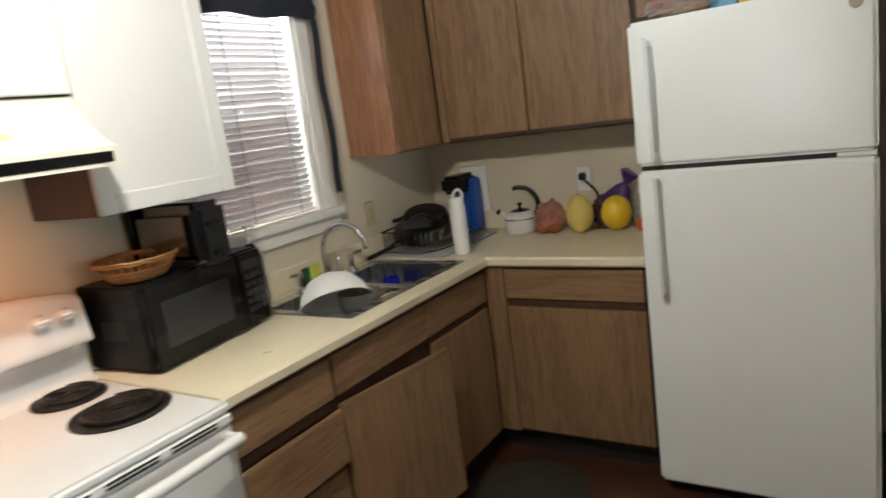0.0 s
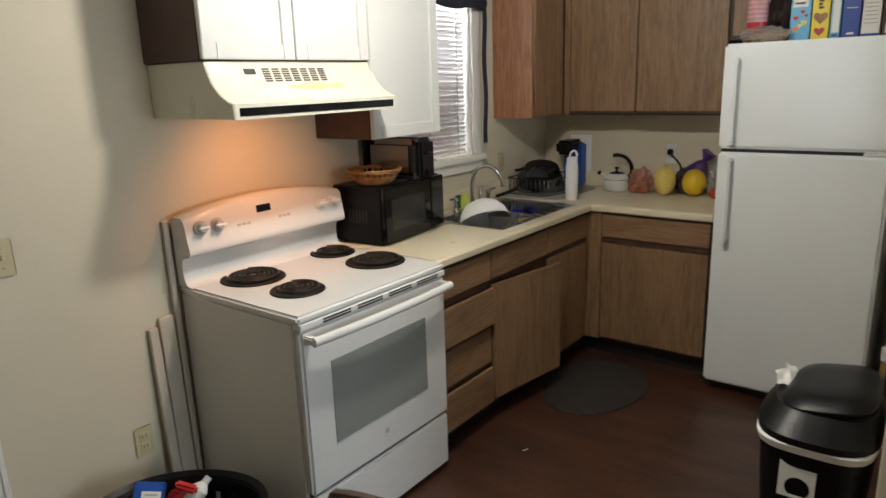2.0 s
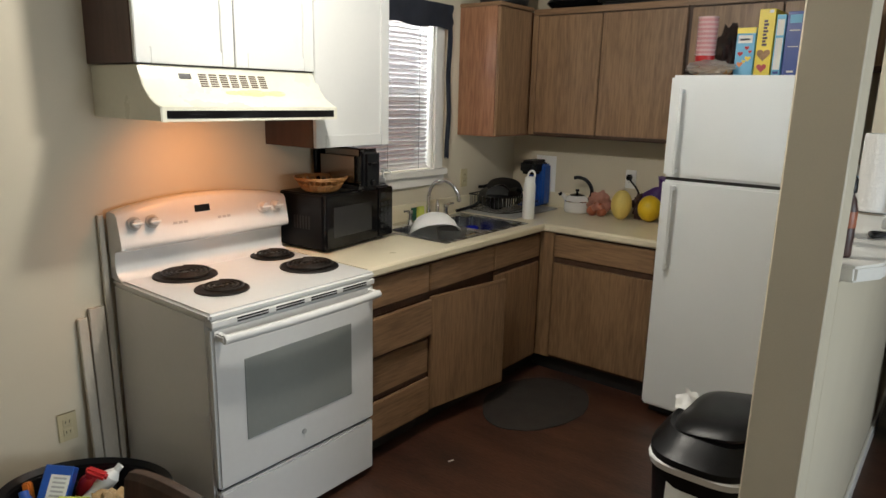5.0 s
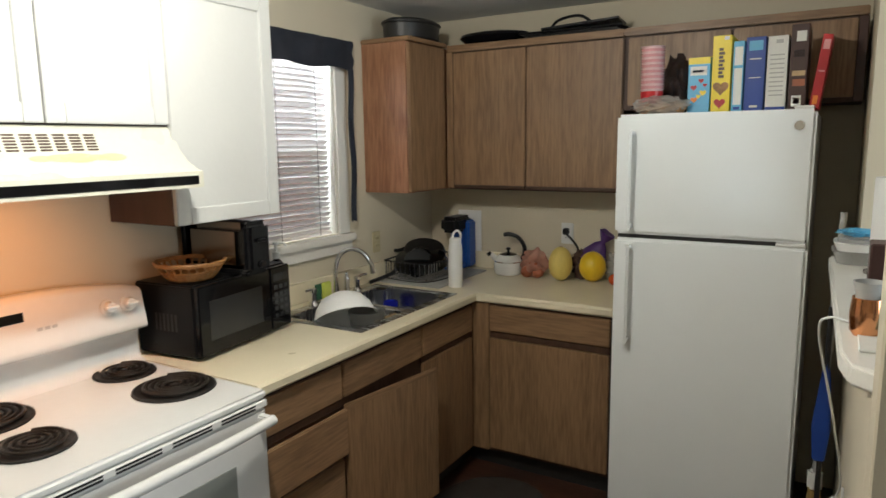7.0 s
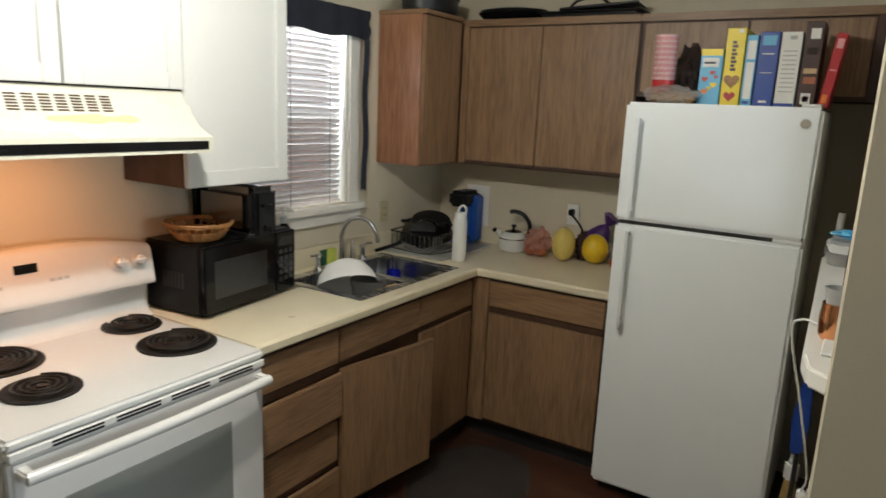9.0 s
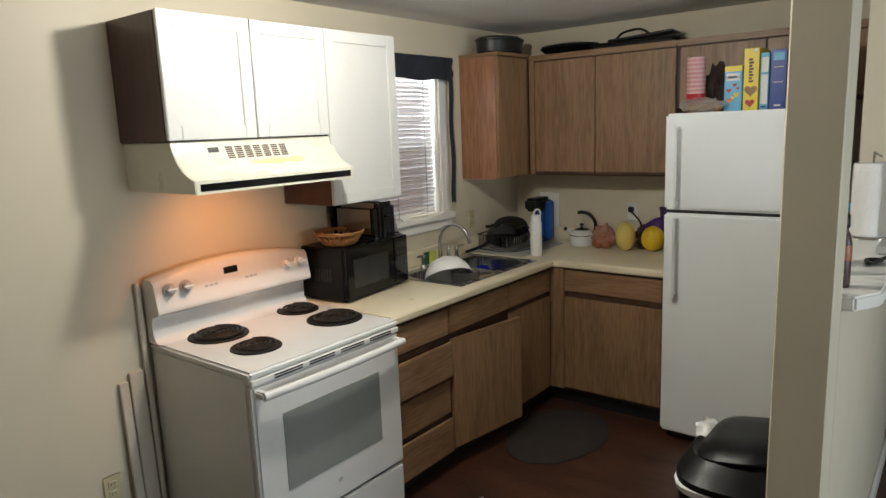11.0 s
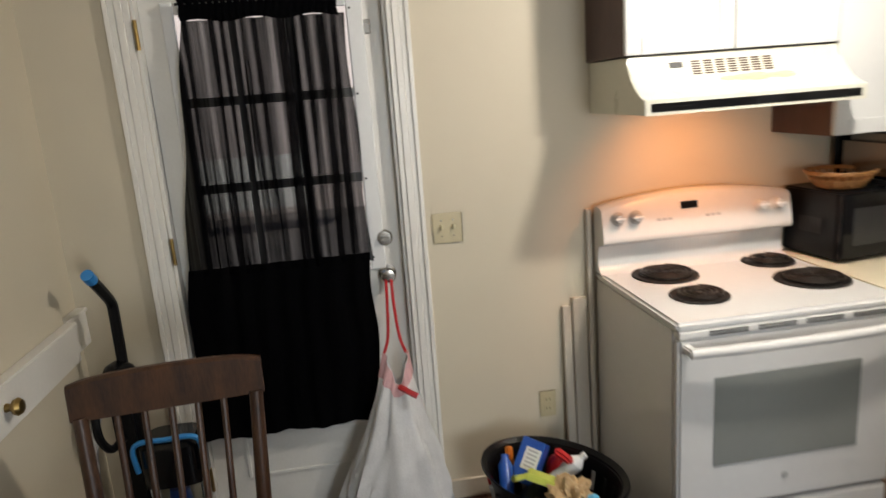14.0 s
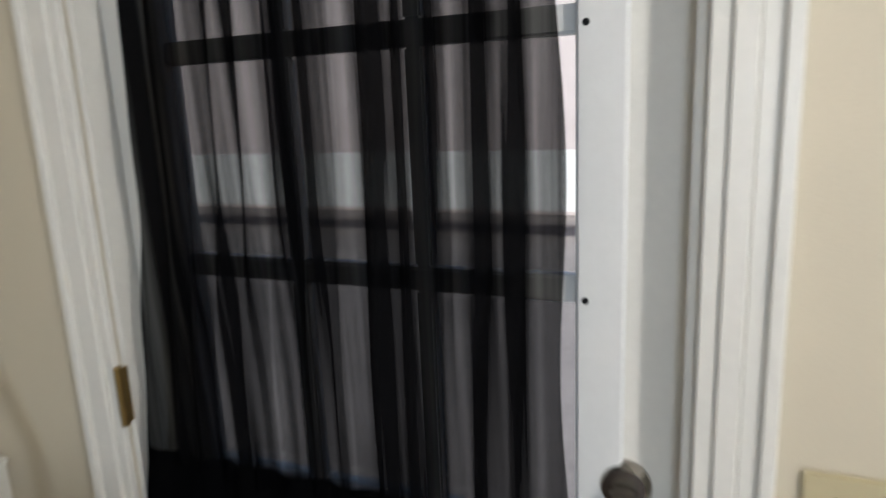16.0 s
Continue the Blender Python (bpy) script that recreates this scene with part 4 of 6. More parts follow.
# ---- window, blind, valance ----
W0, W1, WZ0, WZ1 = WIN
win = thing("window_1", pose(-0.06, (W0 + W1) / 2, WZ0), "white framed window behind a slatted blind", "window", kind="structure")
b = bmesh.new()
for y0, y1, z0, z1 in ((W0, W0 + 0.045, WZ0, WZ1), (W1 - 0.045, W1, WZ0, WZ1), (W0 + 0.045, W1 - 0.045, WZ0, WZ0 + 0.045), (W0 + 0.045, W1 - 0.045, WZ1 - 0.045, WZ1), (W0 + 0.045, W1 - 0.045, 1.61, 1.65)):
    bx(b, -0.1, -0.06, y0, y1, z0, z1, 0.002, 1)
part("window_frame", b, M_WHITEP, win)
p = part("pane", box(-0.083, -0.078, W0 + 0.045, W1 - 0.045, WZ0 + 0.045, WZ1 - 0.045, 0), M_GLASS, win)
p.visible_shadow = False
b = bmesh.new()
bx(b, -0.139, -0.0005, W0 + 0.0005, W0 + 0.01, WZ0 + 0.001, WZ1 - 0.001)
bx(b, -0.139, -0.0005, W1 - 0.01, W1 - 0.0005, WZ0 + 0.001, WZ1 - 0.001)
part("reveal_lining", b, M_TRIM, win)
part("window_sill", box(-0.059, 0.04, W0 - 0.06, W1 + 0.1, 1.163, 1.199, 0.005, 2), M_TRIM, win)
part("apron", box(0.001, 0.018, W0 - 0.05, W1 + 0.09, 1.105, 1.1625, 0.003, 1), M_TRIM, win)
b = box(0.001, 0.018, W1 - 0.002, W1 + 0.075, 1.1995, 2.1, 0.003, 1)
bx(b, 0.001, 0.018, W0 - 0.05, W0 + 0.002, 1.1995, 2.1, 0.003, 1)
bx(b, 0.001, 0.018, W0 + 0.002, W1 - 0.002, WZ1 - 0.002, 2.1, 0.003, 1)
part("casing", b, M_TRIM, win)
blind = thing("slatted_blind", pose(-0.02, 1.55, 1.21), "pale slatted window blind, lowered and half closed", "blind")
part("head_rail", box(-0.04, -0.005, W0 + 0.012, W1 - 0.03, 2.03, 2.056, 0.003, 1), M_WHITEP, blind)
sl = None
n = 33
for i in range(n):
    z = 1.232 + i * (2.022 - 1.232) / (n - 1)
    m = Matrix.Translation((-0.022, 0, z)) @ pose(0, 0, 0, 0, -54, 0)
    if sl is None:
        b = bmesh.new()
        prism(b, [(-0.0125, -0.0012), (-0.006, 0.0003), (0, 0.0008), (0.006, 0.0003), (0.0125, -0.0012), (0.0125, -0.0004), (0.006, 0.0011), (0, 0.0016), (-0.006, 0.0011), (-0.0125, -0.0004)], "y", W0 + 0.015, W1 - 0.032)
        b.transform(m)
        sl = part("slat", b, M_SLAT, blind)
        z_first = z
    else:
        o = new("slat", sl.data)
        o.parent = blind
        o.location = (0.0015 * math.sin(i * 2.7), 0.002 * math.sin(i * 5.1), z - z_first)
part("bottom_rail", box(-0.034, -0.01, W0 + 0.015, W1 - 0.032, 1.206, 1.222, 0.003, 1), M_SLAT, blind)
for y in (1.3, 1.56, 1.82):
    part("cord", rod(bmesh.new(), (-0.007, y, 1.21), (-0.007, y, 2.03), 0.0012, n=6), M_REVEAL, blind)
val = thing("window_valance", pose(0.05, 1.6, 2.0), "dark navy cloth valance and side curtain on a rod", "curtain")
part("valance", drape(1.16, 2.035, 1.995, 2.13, 5, 0.006, 0.05, 11, 8, 90), M_NAVY, val, smooth=180)
part("side_cloth", drape(1.985, 2.03, 1.262, 1.998, 2, 0.008, 0.05, 4, 14, 24), M_NAVY, val, smooth=180)
b = rod(bmesh.new(), (0.03, 1.14, 2.112), (0.03, 2.06, 2.112), 0.006)
bx(b, 0.001, 0.034, 2.052, 2.062, 2.1, 2.122, 0.001, 1)
bx(b, 0.001, 0.034, 1.195, 1.205, 2.102, 2.122)
part("curtain_rod", b, M_WHITEP, val)

# ---- on the worktop ----
mw = thing("microwave", pose(0.315, 0.825, 0.9145, 0, 0, 6.5), "black microwave oven on the worktop", "microwave", local=True)
MD, MW_, MH = 0.29, 0.5, 0.265
part("case", box(-MD, -0.022, 0, MW_, 0.012, MH, 0.006, 2), M_BLACK, mw)
for x in (-MD + 0.03, -0.05):
    for y in (0.04, MW_ - 0.04):
        part("foot", rod(bmesh.new(), (x, y, 0), (x, y, 0.0125), 0.012), M_BLACK, mw)
d = part("door", box(-0.0215, 0, 0.002, 0.375, 0.016, MH - 0.004, 0.005, 2), M_BLACKG, mw)
part("door_window", box(-0.001, 0.001, 0.05, 0.325, 0.065, 0.205, 0.0005, 1), M_MWG, d, "dark grey mesh door window")
k = part("control_panel", box(-0.0215, -0.001, 0.379, MW_ - 0.002, 0.016, MH - 0.004, 0.005, 2), M_BLACKG, mw)
part("display", box(-0.0015, 0.0, 0.395, 0.48, 0.205, 0.235, 0), M_MWG, k)
for i in range(5):
    for j in range(3):
        part("button", box(-0.0012, 0.0005, 0.396 + j * 0.03, 0.418 + j * 0.03, 0.06 + i * 0.028, 0.078 + i * 0.028, 0), M_MWG, k)
for i in range(6):
    part("vent", box(-0.2 + i * 0.018, -0.19 + i * 0.018, -0.001, 0.0, 0.1, 0.16, 0), M_KICK, mw)

to = thing("toaster", pose(0.2, 1.11, 1.1797), "long chrome and black toaster on the microwave", "toaster")
tz = 1.1797
TY0, TY1, TH = 1.0, 1.118, 0.2
for x in (0.07, 0.32):
    for y in (TY0 + 0.03, TY1 - 0.03):
        part("foot", rod(bmesh.new(), (x, y, tz), (x, y, tz + 0.011), 0.01), M_BLACK, to)
part("shell", box(0.045, 0.335, TY0 + 0.006, TY1 - 0.006, tz + 0.012, tz + TH - 0.008, 0.03, 6), M_TOAST, to, "polished steel toaster shell")
for x0, x1 in ((0.334, 0.378), (0.015, 0.046)):
    part("end_cap", box(x0, x1, TY0, TY1, tz + 0.008, tz + TH, 0.021, 5), M_BLACKG, to)
part("top_plate", box(0.07, 0.31, TY0 + 0.036, TY1 - 0.036, tz + TH - 0.0085, tz + TH - 0.004, 0.002, 1), M_BLACK, to)
part("bread_slot", box(0.08, 0.3, TY0 + 0.046, TY1 - 0.046, tz + TH - 0.0042, tz + TH - 0.003, 0), M_KICK, to)
part("base_strip", box(0.05, 0.33, TY0 + 0.002, TY0 + 0.01, tz + 0.01, tz + 0.03, 0.002, 1), M_BLACK, to)
part("lever", box(0.3785, 0.395, 1.04, 1.078, tz + 0.125, tz + 0.137, 0.003, 1), M_BLACK, to)
part("browning_dial", rod(bmesh.new(), (0.378, 1.06, tz + 0.045), (0.388, 1.06, tz + 0.045), 0.013), M_BLACK, to)

# woven basket
bk = thing("wicker_basket", pose(0.19, 0.905, 1.18), "small round woven wicker basket on the microwave", "basket")
b = lathe(bmesh.new(), [(0.05, 1.1815), (0.066, 1.183), (0.084, 1.197), (0.094, 1.212), (0.091, 1.212), (0.08, 1.199), (0.062, 1.187), (0, 1.186)], 36, at=(0.19, 0.905, 0))
part("shell", b, M_WICKER, bk)


def weave_ring(r, z, amp, n, thick, name):
    pts = [(0.19 + (r + amp * (1 if i % 2 else -1)) * math.cos(2 * math.pi * i / n), 0.905 + (r + amp * (1 if i % 2 else -1)) * math.sin(2 * math.pi * i / n), z + 0.0012 * math.sin(i * 1.9)) for i in range(n + 1)]
    part(name, tube(bmesh.new(), pts, thick, 6, 2), M_WICKER, bk)


for r, z in ((0.073, 1.188), (0.081, 1.195), (0.088, 1.202), (0.093, 1.209), (0.097, 1.216)):
    weave_ring(r, z, 0.0025, 36, 0.0036, "strand")
for r, z in ((0.116, 1.241), (0.119, 1.247)):
    weave_ring(r, z, 0.001, 36, 0.0046, "rim")
for i in range(26):
    a = 2 * math.pi * i / 26
    b = bmesh.new()
    for da in (-0.05, 0.05):
        rod(b, (0.19 + 0.096 * math.cos(a + da), 0.905 + 0.096 * math.sin(a + da), 1.213), (0.19 + 0.116 * math.cos(a - da), 0.905 + 0.116 * math.sin(a - da), 1.242), 0.0026, n=5)
    part("stake", b, M_WICKER, bk)

# bottle with pump by the window
sb = thing("soap_bottle", pose(0.1, 1.41, 0.914), "clear plastic pump bottle beside the microwave", "bottle")
SB = (0.1, 1.41)
part("bottle", lathe(bmesh.new(), [(0.0, 0.915), (0.036, 0.915), (0.038, 0.93), (0.038, 1.11), (0.03, 1.145), (0.014, 1.165), (0.014, 1.18)], 20, at=(*SB, 0)), M_CLEAR, sb)
part("liquid", lathe(bmesh.new(), [(0.0, 0.919), (0.033, 0.919), (0.0345, 1.0), (0.0, 1.0)], 20, at=(*SB, 0)), M_CLEAR, sb)
b = lathe(bmesh.new(), [(0.016, 1.175), (0.016, 1.195), (0.006, 1.199), (0.006, 1.225), (0.013, 1.227), (0.013, 1.238), (0, 1.24)], 14, at=(*SB, 0))
tube(b, [(0.1, 1.41, 1.233), (0.125, 1.425, 1.233), (0.138, 1.433, 1.222)], 0.005, 8)
part("pump", b, M_WHITEP, sb)
sg = thing("dish_sponge", pose(0.07, 1.735, 0.9195), "lime sponge with a green scouring pad behind the sink", "sponge")
part("foam", box(0.064, 0.084, 1.722, 1.778, 0.9195, 1.0, 0.005, 2), M_LIME, sg)
part("scouring_pad", box(0.052, 0.0638, 1.69, 1.765, 0.9195, 0.995, 0.003, 1), M_GREEN, sg, "dark green scouring pad")

# white bowl leaning in the sink, with a glass bowl under it
tilt_b = Matrix.Translation((0.34, 1.545, 0.905)) @ pose(0, 0, 0, 0, 146, -35)
b = lathe(bmesh.new(), [(0.0, -0.115), (0.045, -0.112), (0.09, -0.09), (0.12, -0.05), (0.135, 0.0), (0.143, 0.003), (0.143, -0.002), (0.13, -0.006), (0.115, -0.052), (0.085, -0.084), (0.04, -0.104), (0, -0.107)], 36, m=tilt_b)
b.transform(Matrix.Translation((0.01, 0, 0.0)))
solo("mixing_bowl", b, M_WHITEP, "white plastic mixing bowl tipped over in the sink", "bowl")
b = lathe(bmesh.new(), [(0.0, 0.78), (0.04, 0.78), (0.045, 0.79), (0.07, 0.88), (0.08, 0.948), (0.076, 0.948), (0.066, 0.882), (0.042, 0.796), (0, 0.794)], 28, at=(0.455, 1.56, 0.004))
solo("glass_bowl", b, sheer("grey_glass", (0.2, 0.2, 0.19), 0.5, 0.1, 0.2), "clear grey glass bowl in the sink", "bowl")
b = box(-0.05, 0.05, -0.016, 0.016, -0.006, 0.006, 0.004, 2, m=Matrix.Translation((0.49, 1.645, 0.9)) @ pose(0, 0, 0, 0, -16, 40))
bx(b, -0.016, 0.016, -0.04, 0.04, -0.13, -0.008, 0.004, 2, m=Matrix.Translation((0.475, 1.65, 0.905)))
solo("wooden_brush", b, M_WOODL, "pale wooden scrub brush standing in the sink", "brush")
b = lathe(bmesh.new(), [(0, 0.771), (0.03, 0.771), (0.036, 0.78), (0.038, 0.87), (0.035, 0.87), (0.033, 0.785), (0, 0.781)], 22, at=(0.25, 2.02, 0))
solo("blue_cup", b, M_COBALT, "cobalt blue glass cup in the sink", "cup")

# steel bottle
wb = thing("water_bottle", pose(0.475, 2.28, 0.9145), "white steel water bottle with a carry loop", "bottle")
part("bottle", lathe(bmesh.new(), [(0, 0.9145), (0.033, 0.9145), (0.036, 0.919), (0.036, 1.1), (0.034, 1.125), (0.03, 1.14)], 26, at=(0.475, 2.28, 0)), M_WHITEP, wb)
part("cap", lathe(bmesh.new(), [(0.031, 1.14), (0.031, 1.158), (0.026, 1.166), (0, 1.167)], 26, at=(0.475, 2.28, 0)), M_WHITEP, wb)
part("carry_loop", tube(bmesh.new(), [(0.46, 2.276, 1.16), (0.468, 2.277, 1.19), (0.487, 2.283, 1.203), (0.502, 2.288, 1.185), (0.498, 2.287, 1.155)], 0.006, 8), M_WHITEP, wb)

# drying rack with pans
solo("drying_mat", box(0.03, 0.43, 2.19, 2.72, 0.9145, 0.922, 0.003, 2), M_GREY, "grey drying mat under a dish rack", "mat")
rk = thing("dish_rack", pose(0.2, 2.4, 0.922), "chrome and black wire dish rack on a grey mat", "dish rack")
RX0, RX1, RY0, RY1, RZ0, RZ1 = 0.06, 0.33, 2.24, 2.58, 0.93, 1.025
for z, r in ((RZ1, 0.004), (RZ0, 0.003)):
    part("hoop", tube(bmesh.new(), [(RX0, RY0, z), (RX1, RY0, z), (RX1, RY1, z), (RX0, RY1, z), (RX0, RY0, z)], r, 6, 5), M_BLACK, rk)
for i in range(13):
    y = RY0 + 0.012 + i * (RY1 - RY0 - 0.024) / 12
    for p, q in (((RX1, y, RZ0), (RX1 + 0.004, y, RZ1)), ((RX0, y, RZ0), (RX0 - 0.004, y, RZ1)), ((RX0, y, RZ0), (RX1, y, RZ0))):
        part("wire", rod(bmesh.new(), p, q, 0.0024, n=6), M_CHROME, rk)
for i in range(9):
    x = RX0 + 0.015 + i * 0.03
    for y, dy in ((RY0, -0.003), (RY1, 0.003)):
        part("wire", rod(bmesh.new(), (x, y, RZ0), (x, y + dy, RZ1), 0.0024, n=6), M_CHROME, rk)
for x in (RX0 + 0.03, RX1 - 0.03):
    for y in (RY0 + 0.03, RY1 - 0.03):
        part("foot", rod(bmesh.new(), (x, y, 0.9215), (x, y, RZ0), 0.005, n=8), M_BLACK, rk)


def pan(at, turn, r, depth, material, label, handle):
    m = Matrix.Translation(at) @ pose(0, 0, 0, *turn)
    t = thing("frying_pan", Matrix.Translation(at), label, "pan", "drying pans")
    part("dish", lathe(bmesh.new(), [(0, 0), (r * 0.8, 0), (r * 0.9, 0.006), (r, depth), (r * 0.975, depth), (r * 0.87, 0.009), (0, 0.005)], 32, m=m), material, t)
    b = bmesh.new()
    tube(b, [m @ Vector((r * 0.97, 0, depth * 0.8)), m @ Vector((r * 1.3, 0, depth + 0.012)), m @ Vector((r + handle, 0, depth + 0.02))], 0.01, 8)
    part("handle", b, M_BLACK, t)


pan((0.2, 2.38, 1.04), (168, 10, -120), 0.15, 0.045, M_BLACKG, "black non-stick frying pan upside down on a rack", 0.16)
pan((0.17, 2.47, 1.075), (160, -6, 200), 0.12, 0.035, M_PAN, "grey frying pan stacked on a dish rack", 0.13)
for k, (x, y, z, a) in enumerate(((0.26, 2.33, 0.935, 80), (0.245, 2.37, 0.935, 78), (0.23, 2.41, 0.935, 82))):
    m = Matrix.Translation((x - 0.05, y, z + 0.07)) @ pose(0, 0, 0, a, 0, 24)
    solo("dinner_plate", lathe(bmesh.new(), [(0, 0), (0.045, 0), (0.075, 0.008), (0.074, 0.011), (0.044, 0.004), (0, 0.004)], 28, m=m), M_MWG if k < 2 else M_STEEL, "dark grey plate standing in the dish rack" if k < 2 else "steel lid standing in the dish rack", "plate", "drying plates")

# coffee machine
cm = thing("coffee_machine", pose(0.24, 2.72, 0.922), "blue coffee machine with a black head", "coffee machine")
part("base", box(0.18, 0.3, 2.6, 2.8, 0.9225, 0.95, 0.008, 2), M_BLUE, cm)
part("column", box(0.19, 0.295, 2.715, 2.8, 0.95, 1.21, 0.015, 3), M_BLUE, cm)
part("head", box(0.185, 0.3, 2.61, 2.8, 1.135, 1.225, 0.02, 3), M_BLACK, cm, "black brewing head")
part("drip_tray", box(0.195, 0.29, 2.605, 2.705, 0.9505, 0.958, 0.002, 1), M_BLACK, cm)
part("tank", box(0.2955, 0.325, 2.7, 2.79, 0.93, 1.2, 0.01, 2), M_BLUE, cm)

solo("chopping_board", box(0.2, 0.352, 2.806, 2.8095, 1.011, 1.25, 0.001, 1), M_WHITEP, "thin white chopping board behind the coffee machine", "board")

# kettle
kt = thing("kettle", pose(0.57, 2.71, 0.9145), "white enamel kettle with a black curved handle", "kettle")
part("body", lathe(bmesh.new(), [(0, 0.9145), (0.068, 0.9145), (0.076, 0.922), (0.08, 0.945), (0.079, 0.985), (0.07, 1.008), (0.055, 1.02), (0.04, 1.025)], 32, at=(0.57, 2.71, 0)), M_ENAMEL, kt)
part("trim_ring", lathe(bmesh.new(), [(0.078, 0.994), (0.0795, 0.998), (0.077, 1.002)], 32, at=(0.57, 2.71, -0.012)), M_CHROME, kt)
lid = part("lid", lathe(bmesh.new(), [(0.048, 1.018), (0.046, 1.026), (0.02, 1.034), (0, 1.035)], 24, at=(0.57, 2.71, 0)), M_BLACKG, kt)
part("lid_knob", lathe(bmesh.new(), [(0.008, 1.034), (0.007, 1.046), (0.014, 1.053), (0.012, 1.062), (0, 1.064)], 16, at=(0.57, 2.71, 0)), M_BLACK, lid)
part("spout", rod(bmesh.new(), (0.52, 2.685, 0.985), (0.484, 2.668, 1.028), 0.02, 0.012), M_ENAMEL, kt)
part("whistle", rod(bmesh.new(), (0.48, 2.666, 1.02), (0.47, 2.661, 1.035), 0.013), M_BLACK, kt)
part("handle", tube(bmesh.new(), [(0.63, 2.728, 0.985), (0.656, 2.735, 1.03), (0.652, 2.733, 1.08), (0.62, 2.724, 1.122), (0.575, 2.712, 1.137), (0.545, 2.705, 1.133)], 0.0115, 10), M_BLACK, kt)

# fruit and bags
on = thing("onion_bag", pose(0.73, 2.7, 0.9145), "pink net bag of onions on the worktop", "onions")
for k, (x, y, z) in enumerate(((0.70, 2.67, 0.945), (0.76, 2.68, 0.945), (0.725, 2.735, 0.945), (0.735, 2.69, 0.99))):
    part("onion", blob(bmesh.new(), (x, y, z), (0.034, 0.034, 0.031), 0.05, k), M_ONION, on)
b = blob(bmesh.new(), (0.735, 2.705, 0.99), (0.068, 0.058, 0.074), 0.25, 4, 4, 9)
part("net", b, M_NET, on, smooth=80)


def melon(name, at, r, h, material, label):
    t = thing(name, Matrix.Translation(at), label, "melon", "melons")
    b = bmesh.new()
    vs = bmesh.ops.create_uvsphere(b, u_segments=40, v_segments=20, radius=1)["verts"]
    for v in vs:
        a = math.atan2(v.co.y, v.co.x)
        k = 1 + 0.008 * math.cos(10 * a) + 0.01 * noise.noise(v.co * 2)
        v.co = Vector((at[0] + v.co.x * r * k, at[1] + v.co.y * r * k, at[2] + h / 2 * (1 + v.co.z)))
    part("flesh", b, material, t, smooth=180)
    part("stalk_scar", lathe(bmesh.new(), [(0.012, h - 0.0015), (0.008, h + 0.002), (0, h + 0.002)], 12, at=at), M_WOODL, t)


melon("honeydew_melon", (0.893, 2.665, 0.9145), 0.062, 0.18, M_MELON, "pale yellow honeydew melon on the worktop")
melon("canary_melon", (1.05, 2.715, 0.9145), 0.069, 0.158, M_MELON2, "bright yellow canary melon on the worktop")
solo("tomato", blob(bmesh.new(), (1.185, 2.665, 0.9455), (0.034, 0.034, 0.031), 0.04, 3), M_TOMATO, "small red tomato on the worktop", "tomato")
solo("tomato", blob(bmesh.new(), (1.235, 2.7, 0.9455), (0.034, 0.034, 0.031), 0.04, 9), M_TOMATO, "small red tomato on the worktop", "tomato")
pb = thing("produce_bag", pose(1.0, 2.775, 0.9145), "purple plastic bag round dark vegetables", "bag")
b = blob(bmesh.new(), (0.985, 2.765, 0.99), (0.055, 0.035, 0.075), 0.3, 8, 4, 10)
part("vegetables", b, M_CARDB, pb, "dark vegetables")
b = bmesh.new()
lathe(b, [(0.07, -0.02), (0.068, 0.05), (0.035, 0.115), (0.015, 0.14), (0.03, 0.17), (0.045, 0.195)], 18, m=Matrix.Translation((1.02, 2.765, 1.0)) @ pose(0, 0, 0, 0, 30, -10), sy=0.7)
for v in b.verts:
    v.co += 0.008 * noise.noise_vector(v.co * 40)
part("film", b, M_PURPLE, pb, smooth=60)
b = blob(bmesh.new(), (1.15, 2.775, 0.985), (0.05, 0.03, 0.07), 0.3, 5, 4, 10)
solo("clear_bag", b, M_FILM, "crumpled clear plastic bag behind a melon", "bag")
pl = thing("power_plug", pose(0.87, 2.815, 1.14), "black plug and lead in a wall outlet", "plug")
part("plug", box(0.855, 0.885, 2.785, 2.8195, 1.14, 1.175, 0.005, 2), M_BLACK, pl)
part("lead", tube(bmesh.new(), [(0.872, 2.79, 1.15), (0.905, 2.78, 1.125), (0.94, 2.785, 1.08), (0.955, 2.79, 1.02), (0.96, 2.79, 0.922)], 0.0055, 8), M_BLACK, pl)

# ---- on top of the wall cabinets ----
b = lathe(bmesh.new(), [(0, 2.157), (0.15, 2.157), (0.165, 2.17), (0.17, 2.235), (0.178, 2.24), (0.178, 2.248), (0.15, 2.262), (0.05, 2.27), (0, 2.27)], 36, at=(0.16, 2.4, 0), sx=0.75, sy=1.1)
solo("roasting_pan", b, M_KICK, "black oval lidded roasting pan on a wall cabinet", "pan")
b = lathe(bmesh.new(), [(0, 2.146), (0.1, 2.146), (0.17, 2.16), (0.2, 2.185), (0.19, 2.2), (0.1, 2.215), (0, 2.218)], 36, at=(0.51, 2.67, 0), sx=1.0, sy=0.72)
solo("serving_bowl", b, M_BLACKG, "black oval dish on top of wall cabinets", "bowl")
b = box(0.72, 1.2, 2.56, 2.81, 2.146, 2.166, 0.008, 2)
bx(b, 0.7, 1.22, 2.545, 2.82, 2.166, 2.176, 0.004, 1)
solo("baking_tray", b, M_BLACK, "flat black baking tray on top of wall cabinets", "tray")
b = box(-0.18, 0.2, -0.1, 0.1, 0, 0.014, 0.004, 1, m=Matrix.Translation((0.98, 2.68, 2.1775)) @ pose(0, 0, 0, 0, -4, 6))
b.transform(Matrix.Translation((0, 0, 0.0135)))
